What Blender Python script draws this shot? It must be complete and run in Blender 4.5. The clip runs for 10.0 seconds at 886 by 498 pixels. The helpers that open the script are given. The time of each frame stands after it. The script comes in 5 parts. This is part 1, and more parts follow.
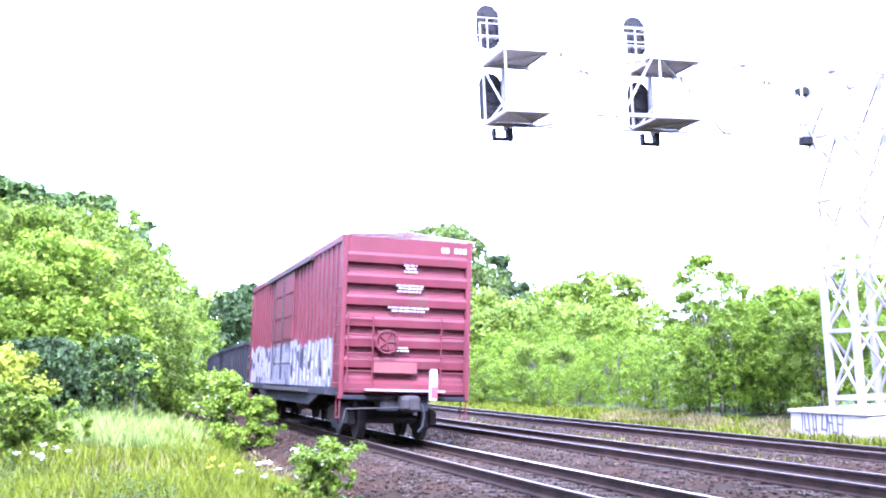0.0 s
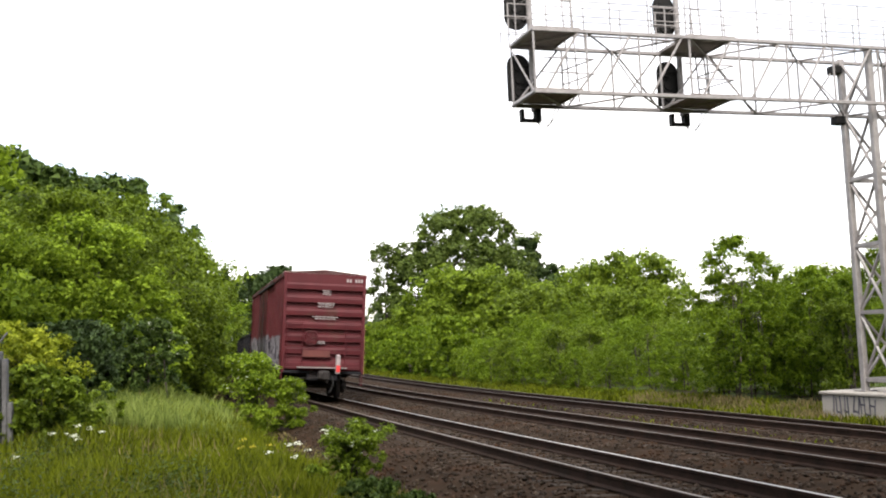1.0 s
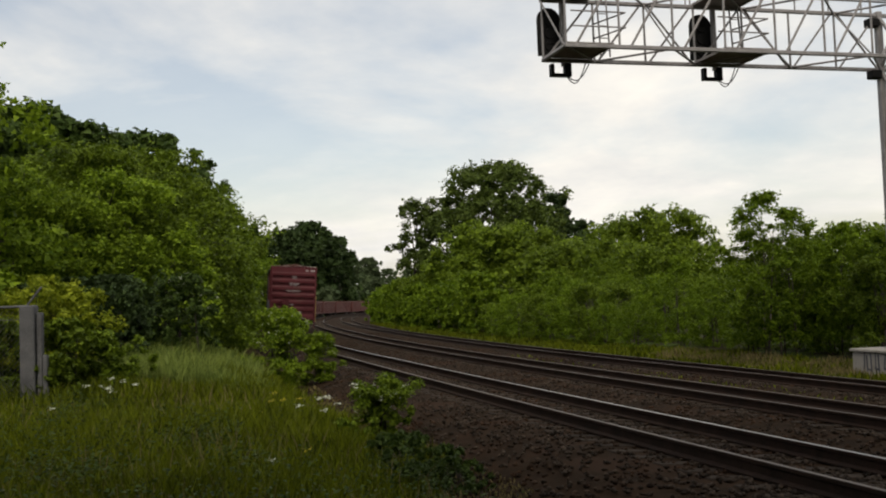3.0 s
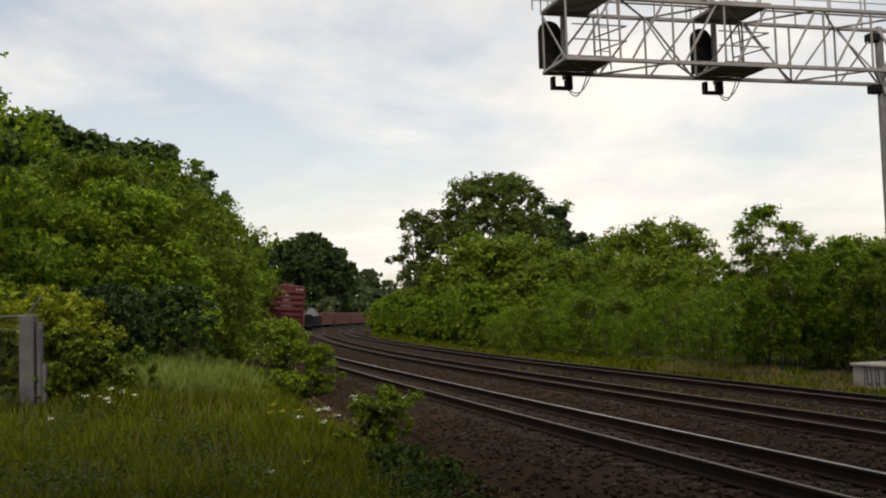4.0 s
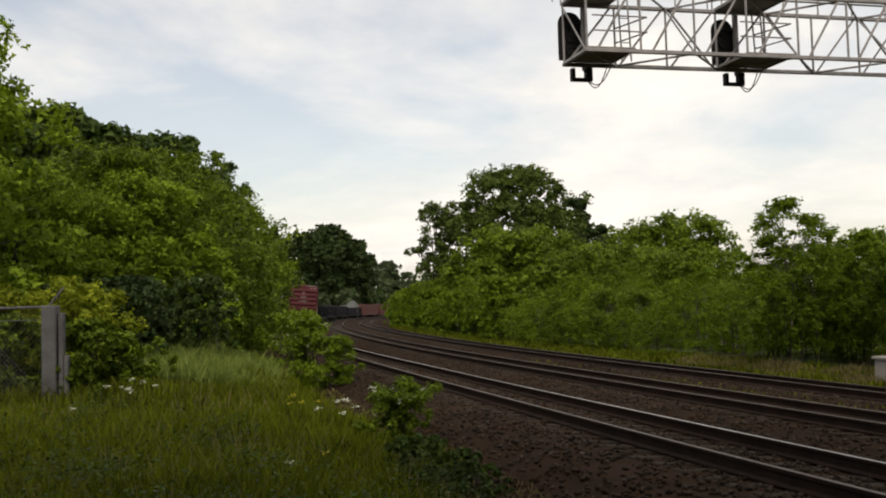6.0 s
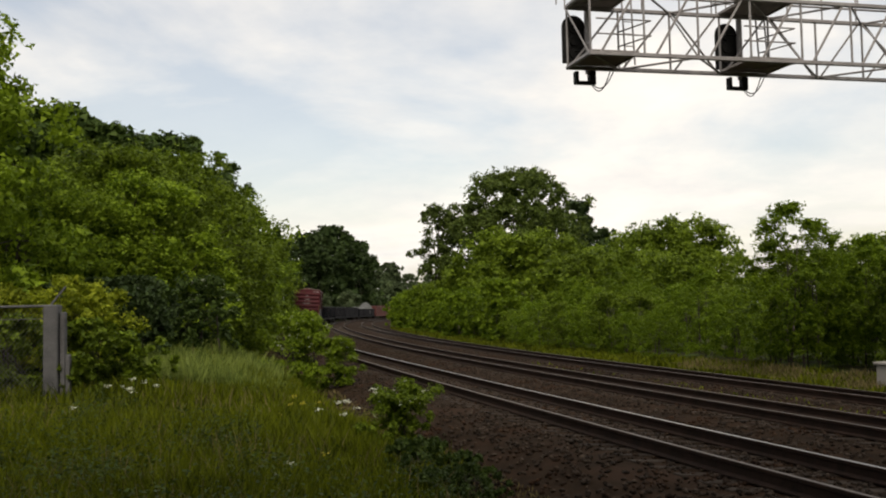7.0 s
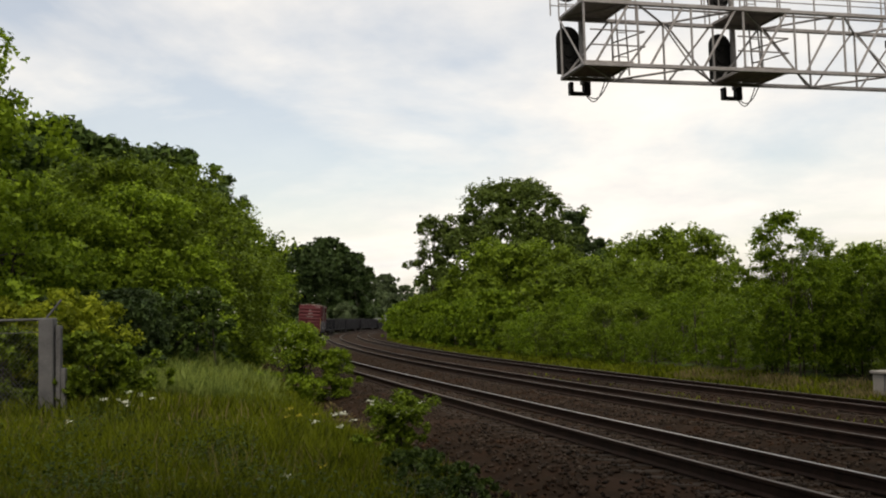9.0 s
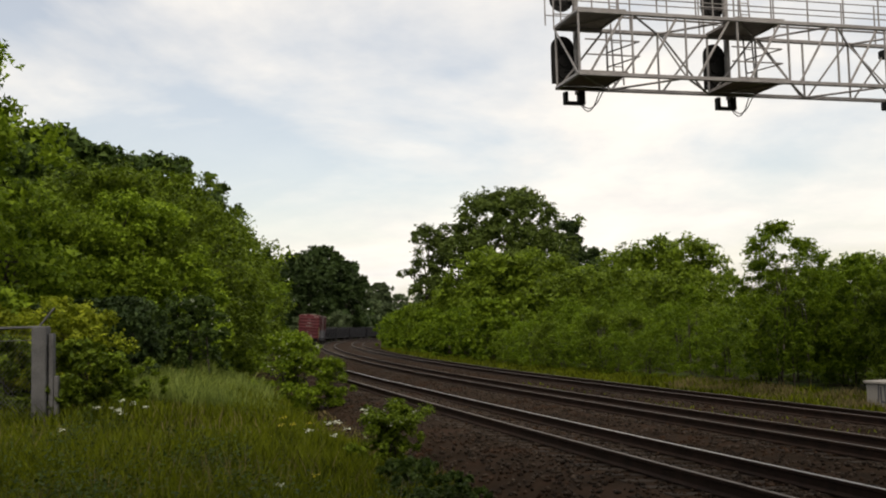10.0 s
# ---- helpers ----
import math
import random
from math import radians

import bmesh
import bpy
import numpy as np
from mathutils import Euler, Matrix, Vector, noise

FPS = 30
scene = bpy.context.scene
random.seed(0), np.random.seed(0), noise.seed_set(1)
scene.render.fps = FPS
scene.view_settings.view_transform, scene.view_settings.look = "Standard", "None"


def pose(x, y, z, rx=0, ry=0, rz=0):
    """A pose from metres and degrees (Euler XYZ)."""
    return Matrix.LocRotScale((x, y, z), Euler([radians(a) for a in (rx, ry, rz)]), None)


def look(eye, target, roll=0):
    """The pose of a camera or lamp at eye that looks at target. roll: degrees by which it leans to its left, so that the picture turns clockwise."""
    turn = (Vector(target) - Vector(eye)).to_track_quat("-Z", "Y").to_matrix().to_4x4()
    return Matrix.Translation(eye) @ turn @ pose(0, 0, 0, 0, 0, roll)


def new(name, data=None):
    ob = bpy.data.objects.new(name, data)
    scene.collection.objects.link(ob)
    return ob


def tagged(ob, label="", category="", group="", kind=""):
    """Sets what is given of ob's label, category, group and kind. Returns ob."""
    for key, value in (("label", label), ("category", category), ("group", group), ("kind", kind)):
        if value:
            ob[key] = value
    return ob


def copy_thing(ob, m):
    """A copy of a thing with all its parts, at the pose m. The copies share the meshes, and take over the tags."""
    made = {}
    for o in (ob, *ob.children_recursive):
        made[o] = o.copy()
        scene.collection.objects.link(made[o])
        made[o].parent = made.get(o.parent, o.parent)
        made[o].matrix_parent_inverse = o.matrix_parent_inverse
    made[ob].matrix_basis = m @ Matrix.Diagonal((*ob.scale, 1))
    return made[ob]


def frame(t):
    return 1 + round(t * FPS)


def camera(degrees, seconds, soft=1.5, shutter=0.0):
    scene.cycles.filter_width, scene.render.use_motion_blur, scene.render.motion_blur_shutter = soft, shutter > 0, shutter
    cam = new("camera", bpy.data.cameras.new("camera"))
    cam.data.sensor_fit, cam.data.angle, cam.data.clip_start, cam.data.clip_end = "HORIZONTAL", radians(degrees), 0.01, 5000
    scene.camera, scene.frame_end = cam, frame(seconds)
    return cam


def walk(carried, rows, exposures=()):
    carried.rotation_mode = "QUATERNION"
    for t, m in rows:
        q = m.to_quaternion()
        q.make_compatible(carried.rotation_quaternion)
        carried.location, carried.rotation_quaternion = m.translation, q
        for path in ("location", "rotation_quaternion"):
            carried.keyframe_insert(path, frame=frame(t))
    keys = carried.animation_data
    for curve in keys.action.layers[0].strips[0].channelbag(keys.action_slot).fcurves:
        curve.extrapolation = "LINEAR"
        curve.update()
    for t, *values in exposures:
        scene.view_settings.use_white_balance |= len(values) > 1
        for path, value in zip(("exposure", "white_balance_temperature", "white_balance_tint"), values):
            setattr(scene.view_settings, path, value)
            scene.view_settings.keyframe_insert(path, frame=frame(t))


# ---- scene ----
cam = camera(47.0, 10.0, soft=2.0)
PATH = [
    (0.0, pose(0, 0, 1.8, 96.30, 2.29, -0.03)),
    (0.1, pose(0, 0, 1.8, 96.59, 2.39, -0.08)),
    (0.2, pose(0, 0, 1.8, 96.67, 2.43, 0.23)),
    (0.3, pose(0, 0, 1.8, 96.72, 2.47, 0.41)),
    (0.5, pose(0, 0, 1.8, 96.24, 2.42, 0.96)),
    (0.7, pose(0, 0, 1.8, 95.68, 2.46, 1.37)),
    (0.8, pose(0, 0, 1.8, 95.69, 2.41, 1.45)),
    (1.0, pose(0, 0, 1.8, 95.36, 2.33, 1.57)),
    (1.2, pose(0, 0, 1.8, 94.91, 2.34, 1.74)),
    (1.5, pose(0, 0, 1.8, 94.80, 2.46, 2.14)),
    (1.7, pose(0, 0, 1.8, 94.60, 2.45, 2.50)),
    (2.0, pose(0, 0, 1.8, 94.64, 2.59, 2.57)),
    (2.2, pose(0, 0, 1.8, 94.27, 2.45, 2.70)),
    (2.5, pose(0, 0, 1.8, 93.13, 2.25, 3.07)),
    (2.7, pose(0, 0, 1.8, 92.91, 2.18, 3.16)),
    (3.8, pose(0, 0, 1.8, 93.45, 1.83, 3.08)),
    (4.0, pose(0, 0, 1.8, 93.61, 1.77, 3.17)),
    (4.5, pose(0, 0, 1.8, 93.20, 1.91, 3.76)),
    (5.0, pose(0, 0, 1.8, 93.10, 1.94, 3.77)),
    (5.5, pose(0, 0, 1.8, 93.07, 1.79, 4.24)),
    (5.7, pose(0, 0, 1.8, 93.20, 1.71, 4.27)),
    (6.8, pose(0, 0, 1.8, 93.15, 1.26, 4.26)),
    (7.0, pose(0, 0, 1.8, 93.31, 1.17, 4.33)),
    (7.5, pose(0, 0, 1.8, 93.86, 1.30, 4.53)),
    (8.0, pose(0, 0, 1.8, 93.97, 1.45, 4.26)),
    (8.5, pose(0, 0, 1.8, 93.96, 1.60, 4.30)),
    (9.0, pose(0, 0, 1.8, 93.93, 1.49, 4.12)),
    (9.5, pose(0, 0, 1.8, 93.83, 1.30, 4.09)),
    (9.7, pose(0, 0, 1.8, 93.70, 1.32, 3.96)),
    (10.0, pose(0, 0, 1.8, 94.42, 1.35, 3.80)),
]
EXPOSURES = [
    (0.0, 4.2, 4800, 36), (0.3, 3.65, 5300, 28), (0.6, 2.75, 6100, 21), (0.9, 2.0, 6600, 14), (1.2, 1.35, 6800, 12),
    (1.5, 0.85, 7000, 10), (1.8, 0.35, 7000, 10), (2.1, 0.25, 7000, 11), (2.5, 0.25, 7000, 12), (3.2, 0.25, 7000, 10),
    (4.0, 0.36, 7200, 12), (10.0, 0.4, 7200, 12),
]
walk(cam, PATH, EXPOSURES)

# ---- sky and sun ----
SUN_AZ, SUN_EL = radians(180), radians(44)      # clockwise from +y
world = bpy.data.worlds.new("overcast_sky")
scene.world = world
world.use_nodes = True


def node(tree, kind, **values):
    n = tree.nodes.new(kind)
    for k, v in values.items():
        n.inputs[k.replace("_", " ")].default_value = v
    return n


def make_world():
    t = world.node_tree
    t.nodes.clear()
    link = t.links.new
    out = t.nodes.new("ShaderNodeOutputWorld")
    bg = t.nodes.new("ShaderNodeBackground")
    sky = t.nodes.new("ShaderNodeTexSky")
    sky.sky_type, sky.sun_disc = "NISHITA", False
    sky.sun_elevation, sky.sun_rotation = SUN_EL, SUN_AZ
    sky.air_density, sky.dust_density = 1.0, 2.0
    dim = t.nodes.new("ShaderNodeMix")
    dim.data_type, dim.blend_type = "RGBA", "MULTIPLY"
    dim.inputs["Factor"].default_value = 1.0
    dim.inputs["B"].default_value = (0.136, 0.123, 0.113, 1)
    link(sky.outputs[0], dim.inputs["A"])
    co = t.nodes.new("ShaderNodeTexCoord")
    sep = t.nodes.new("ShaderNodeSeparateXYZ")
    link(co.outputs["Generated"], sep.inputs[0])
    up = t.nodes.new("ShaderNodeMath")
    up.operation = "ADD"
    up.inputs[1].default_value = 0.22
    low = t.nodes.new("ShaderNodeMath")
    low.operation = "MAXIMUM"
    low.inputs[1].default_value = 0.0
    link(sep.outputs[2], low.inputs[0])
    link(low.outputs[0], up.inputs[0])
    plane = t.nodes.new("ShaderNodeCombineXYZ")
    for i in range(2):
        dv = t.nodes.new("ShaderNodeMath")
        dv.operation = "DIVIDE"
        link(sep.outputs[i], dv.inputs[0])
        link(up.outputs[0], dv.inputs[1])
        link(dv.outputs[0], plane.inputs[i])
    n1 = node(t, "ShaderNodeTexNoise", Scale=1.1, Detail=7.0, Roughness=0.55, Distortion=0.3)
    off = t.nodes.new("ShaderNodeMapping")
    off.inputs["Location"].default_value = (3.0, 0.7, 0)
    link(plane.outputs[0], off.inputs[0])
    link(off.outputs[0], n1.inputs["Vector"])
    ramp = t.nodes.new("ShaderNodeValToRGB")
    ramp.color_ramp.elements[0].position, ramp.color_ramp.elements[1].position = 0.36, 0.6
    ramp.color_ramp.elements[0].color = (0.25, 0.25, 0.25, 1)
    drift = t.nodes.new("ShaderNodeMath")       # cloud cover thickens towards +x
    drift.operation = "MULTIPLY_ADD"
    drift.inputs[1].default_value = 0.085
    link(sep.outputs[0], drift.inputs[0])
    link(n1.outputs[0], drift.inputs[2])
    link(drift.outputs[0], ramp.inputs[0])
    n2 = node(t, "ShaderNodeTexNoise", Scale=3.4, Detail=8.0, Roughness=0.6)
    link(off.outputs[0], n2.inputs["Vector"])
    r2 = t.nodes.new("ShaderNodeValToRGB")
    r2.color_ramp.elements[0].position, r2.color_ramp.elements[1].position = 0.3, 0.7
    r2.color_ramp.elements[0].color = (0.68, 0.70, 0.72, 1)
    r2.color_ramp.elements[1].color = (0.85, 0.845, 0.82, 1)
    link(n2.outputs[0], r2.inputs[0])
    mix = t.nodes.new("ShaderNodeMix")
    mix.data_type = "RGBA"
    link(ramp.outputs[0], mix.inputs["Factor"])
    link(dim.outputs["Result"], mix.inputs["A"])
    link(r2.outputs[0], mix.inputs["B"])
    link(mix.outputs["Result"], bg.inputs[0])
    bg.inputs[1].default_value = 1.0
    link(bg.outputs[0], out.inputs[0])


make_world()
sun = new("sun", bpy.data.lights.new("sun", "SUN"))
sun.data.energy, sun.data.angle, sun.data.color = 1.3, radians(14), (1.0, 0.95, 0.86)
sun.matrix_world = look((60 * math.sin(SUN_AZ), 60 * math.cos(SUN_AZ), 70), (0, 0, 70 - 60 * math.tan(SUN_EL)))


# ---- materials ----
def material(name, base, second, scale=8.0, rough=0.8, metal=0.0, bump=0.2, fine=60.0, island=0.0, spots=None, spot_scale=2.0, spot_at=0.6, per_object=0.0, spec=0.5):
    """Two tones mixed by a coarse and a fine noise, in metres, with relief; spots: a third tone in patches."""
    m = bpy.data.materials.new(name)
    m.use_nodes = True
    t = m.node_tree
    link = t.links.new
    p = t.nodes["Principled BSDF"]
    co = t.nodes.new("ShaderNodeTexCoord")
    a = node(t, "ShaderNodeTexNoise", Scale=scale, Detail=5.0, Roughness=0.6)
    b = node(t, "ShaderNodeTexNoise", Scale=fine, Detail=3.0, Roughness=0.6)
    for n in (a, b):
        link(co.outputs["Object"], n.inputs["Vector"])
    add = t.nodes.new("ShaderNodeMath")
    add.operation = "MULTIPLY_ADD"
    add.inputs[1].default_value = 0.45
    link(b.outputs[0], add.inputs[0])
    half = t.nodes.new("ShaderNodeMath")
    half.operation = "MULTIPLY"
    half.inputs[1].default_value = 0.6
    link(a.outputs[0], half.inputs[0])
    link(half.outputs[0], add.inputs[2])
    ramp = t.nodes.new("ShaderNodeValToRGB")
    ramp.color_ramp.elements[0].position, ramp.color_ramp.elements[1].position = 0.38, 0.66
    ramp.color_ramp.elements[0].color, ramp.color_ramp.elements[1].color = (*base, 1), (*second, 1)
    link(add.outputs[0], ramp.inputs[0])
    colour = ramp.outputs[0]
    if spots:
        c = node(t, "ShaderNodeTexNoise", Scale=spot_scale, Detail=4.0, Roughness=0.65)
        link(co.outputs["Object"], c.inputs["Vector"])
        cr = t.nodes.new("ShaderNodeValToRGB")
        cr.color_ramp.elements[0].position, cr.color_ramp.elements[1].position = spot_at - 0.04, spot_at + 0.06
        link(c.outputs[0], cr.inputs[0])
        mx = t.nodes.new("ShaderNodeMix")
        mx.data_type = "RGBA"
        mx.inputs["B"].default_value = (*spots, 1)
        link(cr.outputs[0], mx.inputs["Factor"])
        link(colour, mx.inputs["A"])
        colour = mx.outputs["Result"]
    if island or per_object:
        src = t.nodes.new("ShaderNodeNewGeometry").outputs["Random Per Island"] if island else t.nodes.new("ShaderNodeObjectInfo").outputs["Random"]
        mr = t.nodes.new("ShaderNodeMapRange")
        k = island or per_object
        mr.inputs[3].default_value, mr.inputs[4].default_value = 1 - k, 1 + k
        link(src, mr.inputs[0])
        hs = t.nodes.new("ShaderNodeHueSaturation")
        link(mr.outputs[0], hs.inputs["Value"])
        link(colour, hs.inputs["Color"])
        colour = hs.outputs[0]
    link(colour, p.inputs["Base Color"])
    p.inputs["Roughness"].default_value, p.inputs["Metallic"].default_value = rough, metal
    p.inputs["Specular IOR Level"].default_value = spec
    if bump:
        bp = t.nodes.new("ShaderNodeBump")
        bp.inputs["Strength"].default_value, bp.inputs["Distance"].default_value = bump, 0.02
        link(add.outputs[0], bp.inputs["Height"])
        link(bp.outputs[0], p.inputs["Normal"])
    return m


def leaf_material(name, dark, light, glow=0.3, rough=0.55):
    """Leaves: tone by leaf and by tree, light passing through."""
    m = bpy.data.materials.new(name)
    m.use_nodes = True
    t = m.node_tree
    link = t.links.new
    p = t.nodes["Principled BSDF"]
    out = t.nodes["Material Output"]
    g = t.nodes.new("ShaderNodeNewGeometry")
    co = t.nodes.new("ShaderNodeTexCoord")
    nz = node(t, "ShaderNodeTexNoise", Scale=0.55, Detail=4.0)
    link(co.outputs["Object"], nz.inputs["Vector"])
    mx0 = t.nodes.new("ShaderNodeMath")
    mx0.operation = "MULTIPLY_ADD"
    mx0.inputs[1].default_value, mx0.inputs[2].default_value = 0.5, -0.02
    link(g.outputs["Random Per Island"], mx0.inputs[0])
    mx1 = t.nodes.new("ShaderNodeMath")
    mx1.operation = "MULTIPLY_ADD"
    mx1.inputs[1].default_value = 0.55
    link(nz.outputs[0], mx1.inputs[0])
    link(mx0.outputs[0], mx1.inputs[2])
    ramp = t.nodes.new("ShaderNodeValToRGB")
    ramp.color_ramp.elements[0].position, ramp.color_ramp.elements[1].position = 0.24, 0.68
    ramp.color_ramp.elements[0].color, ramp.color_ramp.elements[1].color = (*dark, 1), (*light, 1)
    link(mx1.outputs[0], ramp.inputs[0])
    oi = t.nodes.new("ShaderNodeObjectInfo")
    mr = t.nodes.new("ShaderNodeMapRange")
    mr.inputs[3].default_value, mr.inputs[4].default_value = 0.82, 1.18
    link(oi.outputs["Random"], mr.inputs[0])
    hs = t.nodes.new("ShaderNodeHueSaturation")
    link(mr.outputs[0], hs.inputs["Value"])
    link(ramp.outputs[0], hs.inputs["Color"])
    link(hs.outputs[0], p.inputs["Base Color"])
    p.inputs["Roughness"].default_value = rough
    p.inputs["Specular IOR Level"].default_value = 0.12
    tr = t.nodes.new("ShaderNodeBsdfTranslucent")
    link(hs.outputs[0], tr.inputs[0])
    ms = t.nodes.new("ShaderNodeMixShader")
    ms.inputs[0].default_value = glow
    link(p.outputs[0], ms.inputs[1])
    link(tr.outputs[0], ms.inputs[2])
    link(ms.outputs[0], out.inputs[0])
    return m


M = dict(
    soil=material("soil", (0.025, 0.022, 0.012), (0.05, 0.045, 0.022), 1.2, 0.95, bump=0.6, fine=25, spots=(0.05, 0.075, 0.02), spot_scale=0.6, spot_at=0.5, spec=0.05),
    bed=material("ballast_bed", (0.013, 0.0078, 0.0042), (0.034, 0.0205, 0.0115), 2.0, 0.95, bump=1.0, fine=22, spots=(0.034, 0.019, 0.011), spot_scale=0.5, spot_at=0.55, spec=0.05),
    stone=material("ballast_stone", (0.012, 0.0085, 0.0062), (0.066, 0.050, 0.038), 3.0, 0.9, bump=0.4, fine=50, island=0.6, spots=(0.040, 0.022, 0.013), spot_scale=0.8, spot_at=0.55, spec=0.1),
    rail=material("rusty_rail_steel", (0.014, 0.009, 0.0065), (0.034, 0.019, 0.013), 3.0, 0.85, 0.0, 0.3, 40, spec=0.15),
    # worn steel, with the sky glint of one rail put into its tone
    railtop=material("worn_rail_head", (0.24, 0.22, 0.21), (0.36, 0.34, 0.33), 2.0, 0.36, 0.9, 0.05, 30),
    dulltop=material("dull_rail_head", (0.055, 0.040, 0.031), (0.105, 0.080, 0.064), 2.0, 0.55, 0.25, 0.1, 30),
    tie=material("creosoted_timber", (0.02, 0.015, 0.011), (0.05, 0.038, 0.029), 4.0, 0.9, bump=0.5, fine=35, per_object=0.3, spec=0.1),
    red=material("red_boxcar_paint", (0.056, 0.0068, 0.0100), (0.084, 0.0110, 0.0150), 1.3, 0.6, bump=0.06, spec=0.3, fine=30, spots=(0.060, 0.016, 0.014), spot_scale=1.5, spot_at=0.62),
    brown=material("brown_red_gondola_paint", (0.075, 0.017, 0.014), (0.125, 0.028, 0.022), 1.3, 0.65, bump=0.1, fine=30, spots=(0.09, 0.04, 0.03), spot_scale=1.5, spot_at=0.58),
    black=material("weathered_black_paint", (0.008, 0.008, 0.010), (0.016, 0.016, 0.020), 1.5, 0.8, bump=0.1, spec=0.2, fine=30, spots=(0.035, 0.028, 0.025), spot_scale=1.3, spot_at=0.62),
    iron=material("dirty_cast_iron", (0.009, 0.0075, 0.007), (0.024, 0.019, 0.017), 5.0, 0.8, 0.1, 0.3, 50),
    white=material("stencil_white_paint", (0.20, 0.165, 0.17), (0.32, 0.28, 0.28), 4.0, 0.6, bump=0.0),
    spraydark=material("dark_spray_paint", (0.03, 0.03, 0.045), (0.07, 0.07, 0.09), 4.0, 0.55, bump=0.0),
    tan=material("tan_car_paint", (0.42, 0.34, 0.22), (0.52, 0.43, 0.30), 1.5, 0.6, bump=0.05),
    heap=material("grey_scrap_heap", (0.045, 0.048, 0.045), (0.11, 0.115, 0.11), 2.0, 0.9, bump=0.8, fine=14),
    steel=material("galvanised_steel", (0.19, 0.178, 0.176), (0.33, 0.315, 0.31), 2.5, 0.5, 0.3, 0.05, 40),
    deck=material("walkway_grating", (0.20, 0.18, 0.17), (0.34, 0.31, 0.29), 6.0, 0.7, 0.2, 0.4, 70),
    signal=material("black_signal_paint", (0.006, 0.006, 0.006), (0.012, 0.012, 0.012), 5.0, 0.7, bump=0.02, spec=0.2),
    concrete=material("weathered_concrete", (0.22, 0.205, 0.185), (0.34, 0.32, 0.29), 2.5, 0.9, bump=0.4, fine=40, spots=(0.24, 0.22, 0.19), spot_scale=2.5, spot_at=0.6),
    post=material("weathered_grey_post", (0.055, 0.055, 0.058), (0.13, 0.13, 0.135), 3.0, 0.85, bump=0.3, fine=45),
    wire=material("dull_wire", (0.08, 0.08, 0.08), (0.14, 0.14, 0.14), 5.0, 0.7, 0.3, 0.0),
    bark=material("bark", (0.035, 0.028, 0.022), (0.075, 0.062, 0.05), 6.0, 0.95, bump=0.8, fine=30),
    leaf_mid=leaf_material("mid_green_leaves", (0.035, 0.060, 0.006), (0.167, 0.242, 0.019)),
    leaf_dark=leaf_material("dark_green_leaves", (0.022, 0.042, 0.010), (0.065, 0.105, 0.020), 0.2),
    leaf_light=leaf_material("light_green_leaves", (0.050, 0.095, 0.006), (0.176, 0.262, 0.016), 0.4),
    leaf_yellow=leaf_material("yellow_green_leaves", (0.100, 0.140, 0.010), (0.333, 0.380, 0.032), 0.4),
    leaf_oak=leaf_material("oak_leaves", (0.036, 0.060, 0.012), (0.116, 0.165, 0.031), 0.25),
    leaf_lime=leaf_material("lime_green_leaves", (0.050, 0.092, 0.007), (0.235, 0.336, 0.025), 0.4),
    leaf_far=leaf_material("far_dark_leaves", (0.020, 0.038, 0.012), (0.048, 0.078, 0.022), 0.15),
    # distance haze is put into this leaf colour
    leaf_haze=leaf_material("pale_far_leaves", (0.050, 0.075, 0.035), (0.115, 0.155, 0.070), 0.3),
    palegrass=leaf_material("pale_tall_grass", (0.080, 0.120, 0.025), (0.240, 0.300, 0.070), 0.35),
    grass=leaf_material("grass_blades", (0.024, 0.035, 0.002), (0.140, 0.168, 0.009), 0.35),
    straw=leaf_material("dry_grass", (0.10, 0.085, 0.035), (0.22, 0.18, 0.08), 0.3),
    blossom=leaf_material("white_blossom", (0.42, 0.46, 0.34), (0.72, 0.74, 0.62), 0.3),
    buttercup=leaf_material("yellow_flowers", (0.45, 0.38, 0.03), (0.60, 0.52, 0.05), 0.3),
)


# ---- mesh tools ----
def mesh_object(name, verts, faces, mats, parent=None, label="", smooth=False, index=None):
    me = bpy.data.meshes.new(name)
    me.from_pydata([tuple(v) for v in verts], [], faces)
    for m in (mats if isinstance(mats, (list, tuple)) else [mats]):
        me.materials.append(m)
    if index is not None:
        me.polygons.foreach_set("material_index", index)
    if smooth:
        me.polygons.foreach_set("use_smooth", [True] * len(me.polygons))
    me.update()
    ob = new(name, me)
    if parent:
        ob.parent = parent
    if label:
        ob["label"] = label
    return ob


def quads_object(name, pts, mat, parent=None, per=4):
    """Many separate faces of `per` corners, from an array (n, per, 3)."""
    n = len(pts)
    me = bpy.data.meshes.new(name)
    me.vertices.add(n * per)
    me.vertices.foreach_set("co", np.ascontiguousarray(pts, dtype=np.float32).ravel())
    me.loops.add(n * per)
    me.loops.foreach_set("vertex_index", np.arange(n * per, dtype=np.int32))
    me.polygons.add(n)
    me.polygons.foreach_set("loop_start", np.arange(0, n * per, per, dtype=np.int32))
    me.polygons.foreach_set("loop_total", np.full(n, per, dtype=np.int32))
    me.materials.append(mat)
    me.update(calc_edges=True)
    me.validate()
    ob = new(name, me)
    if parent:
        ob.parent = parent
    return ob


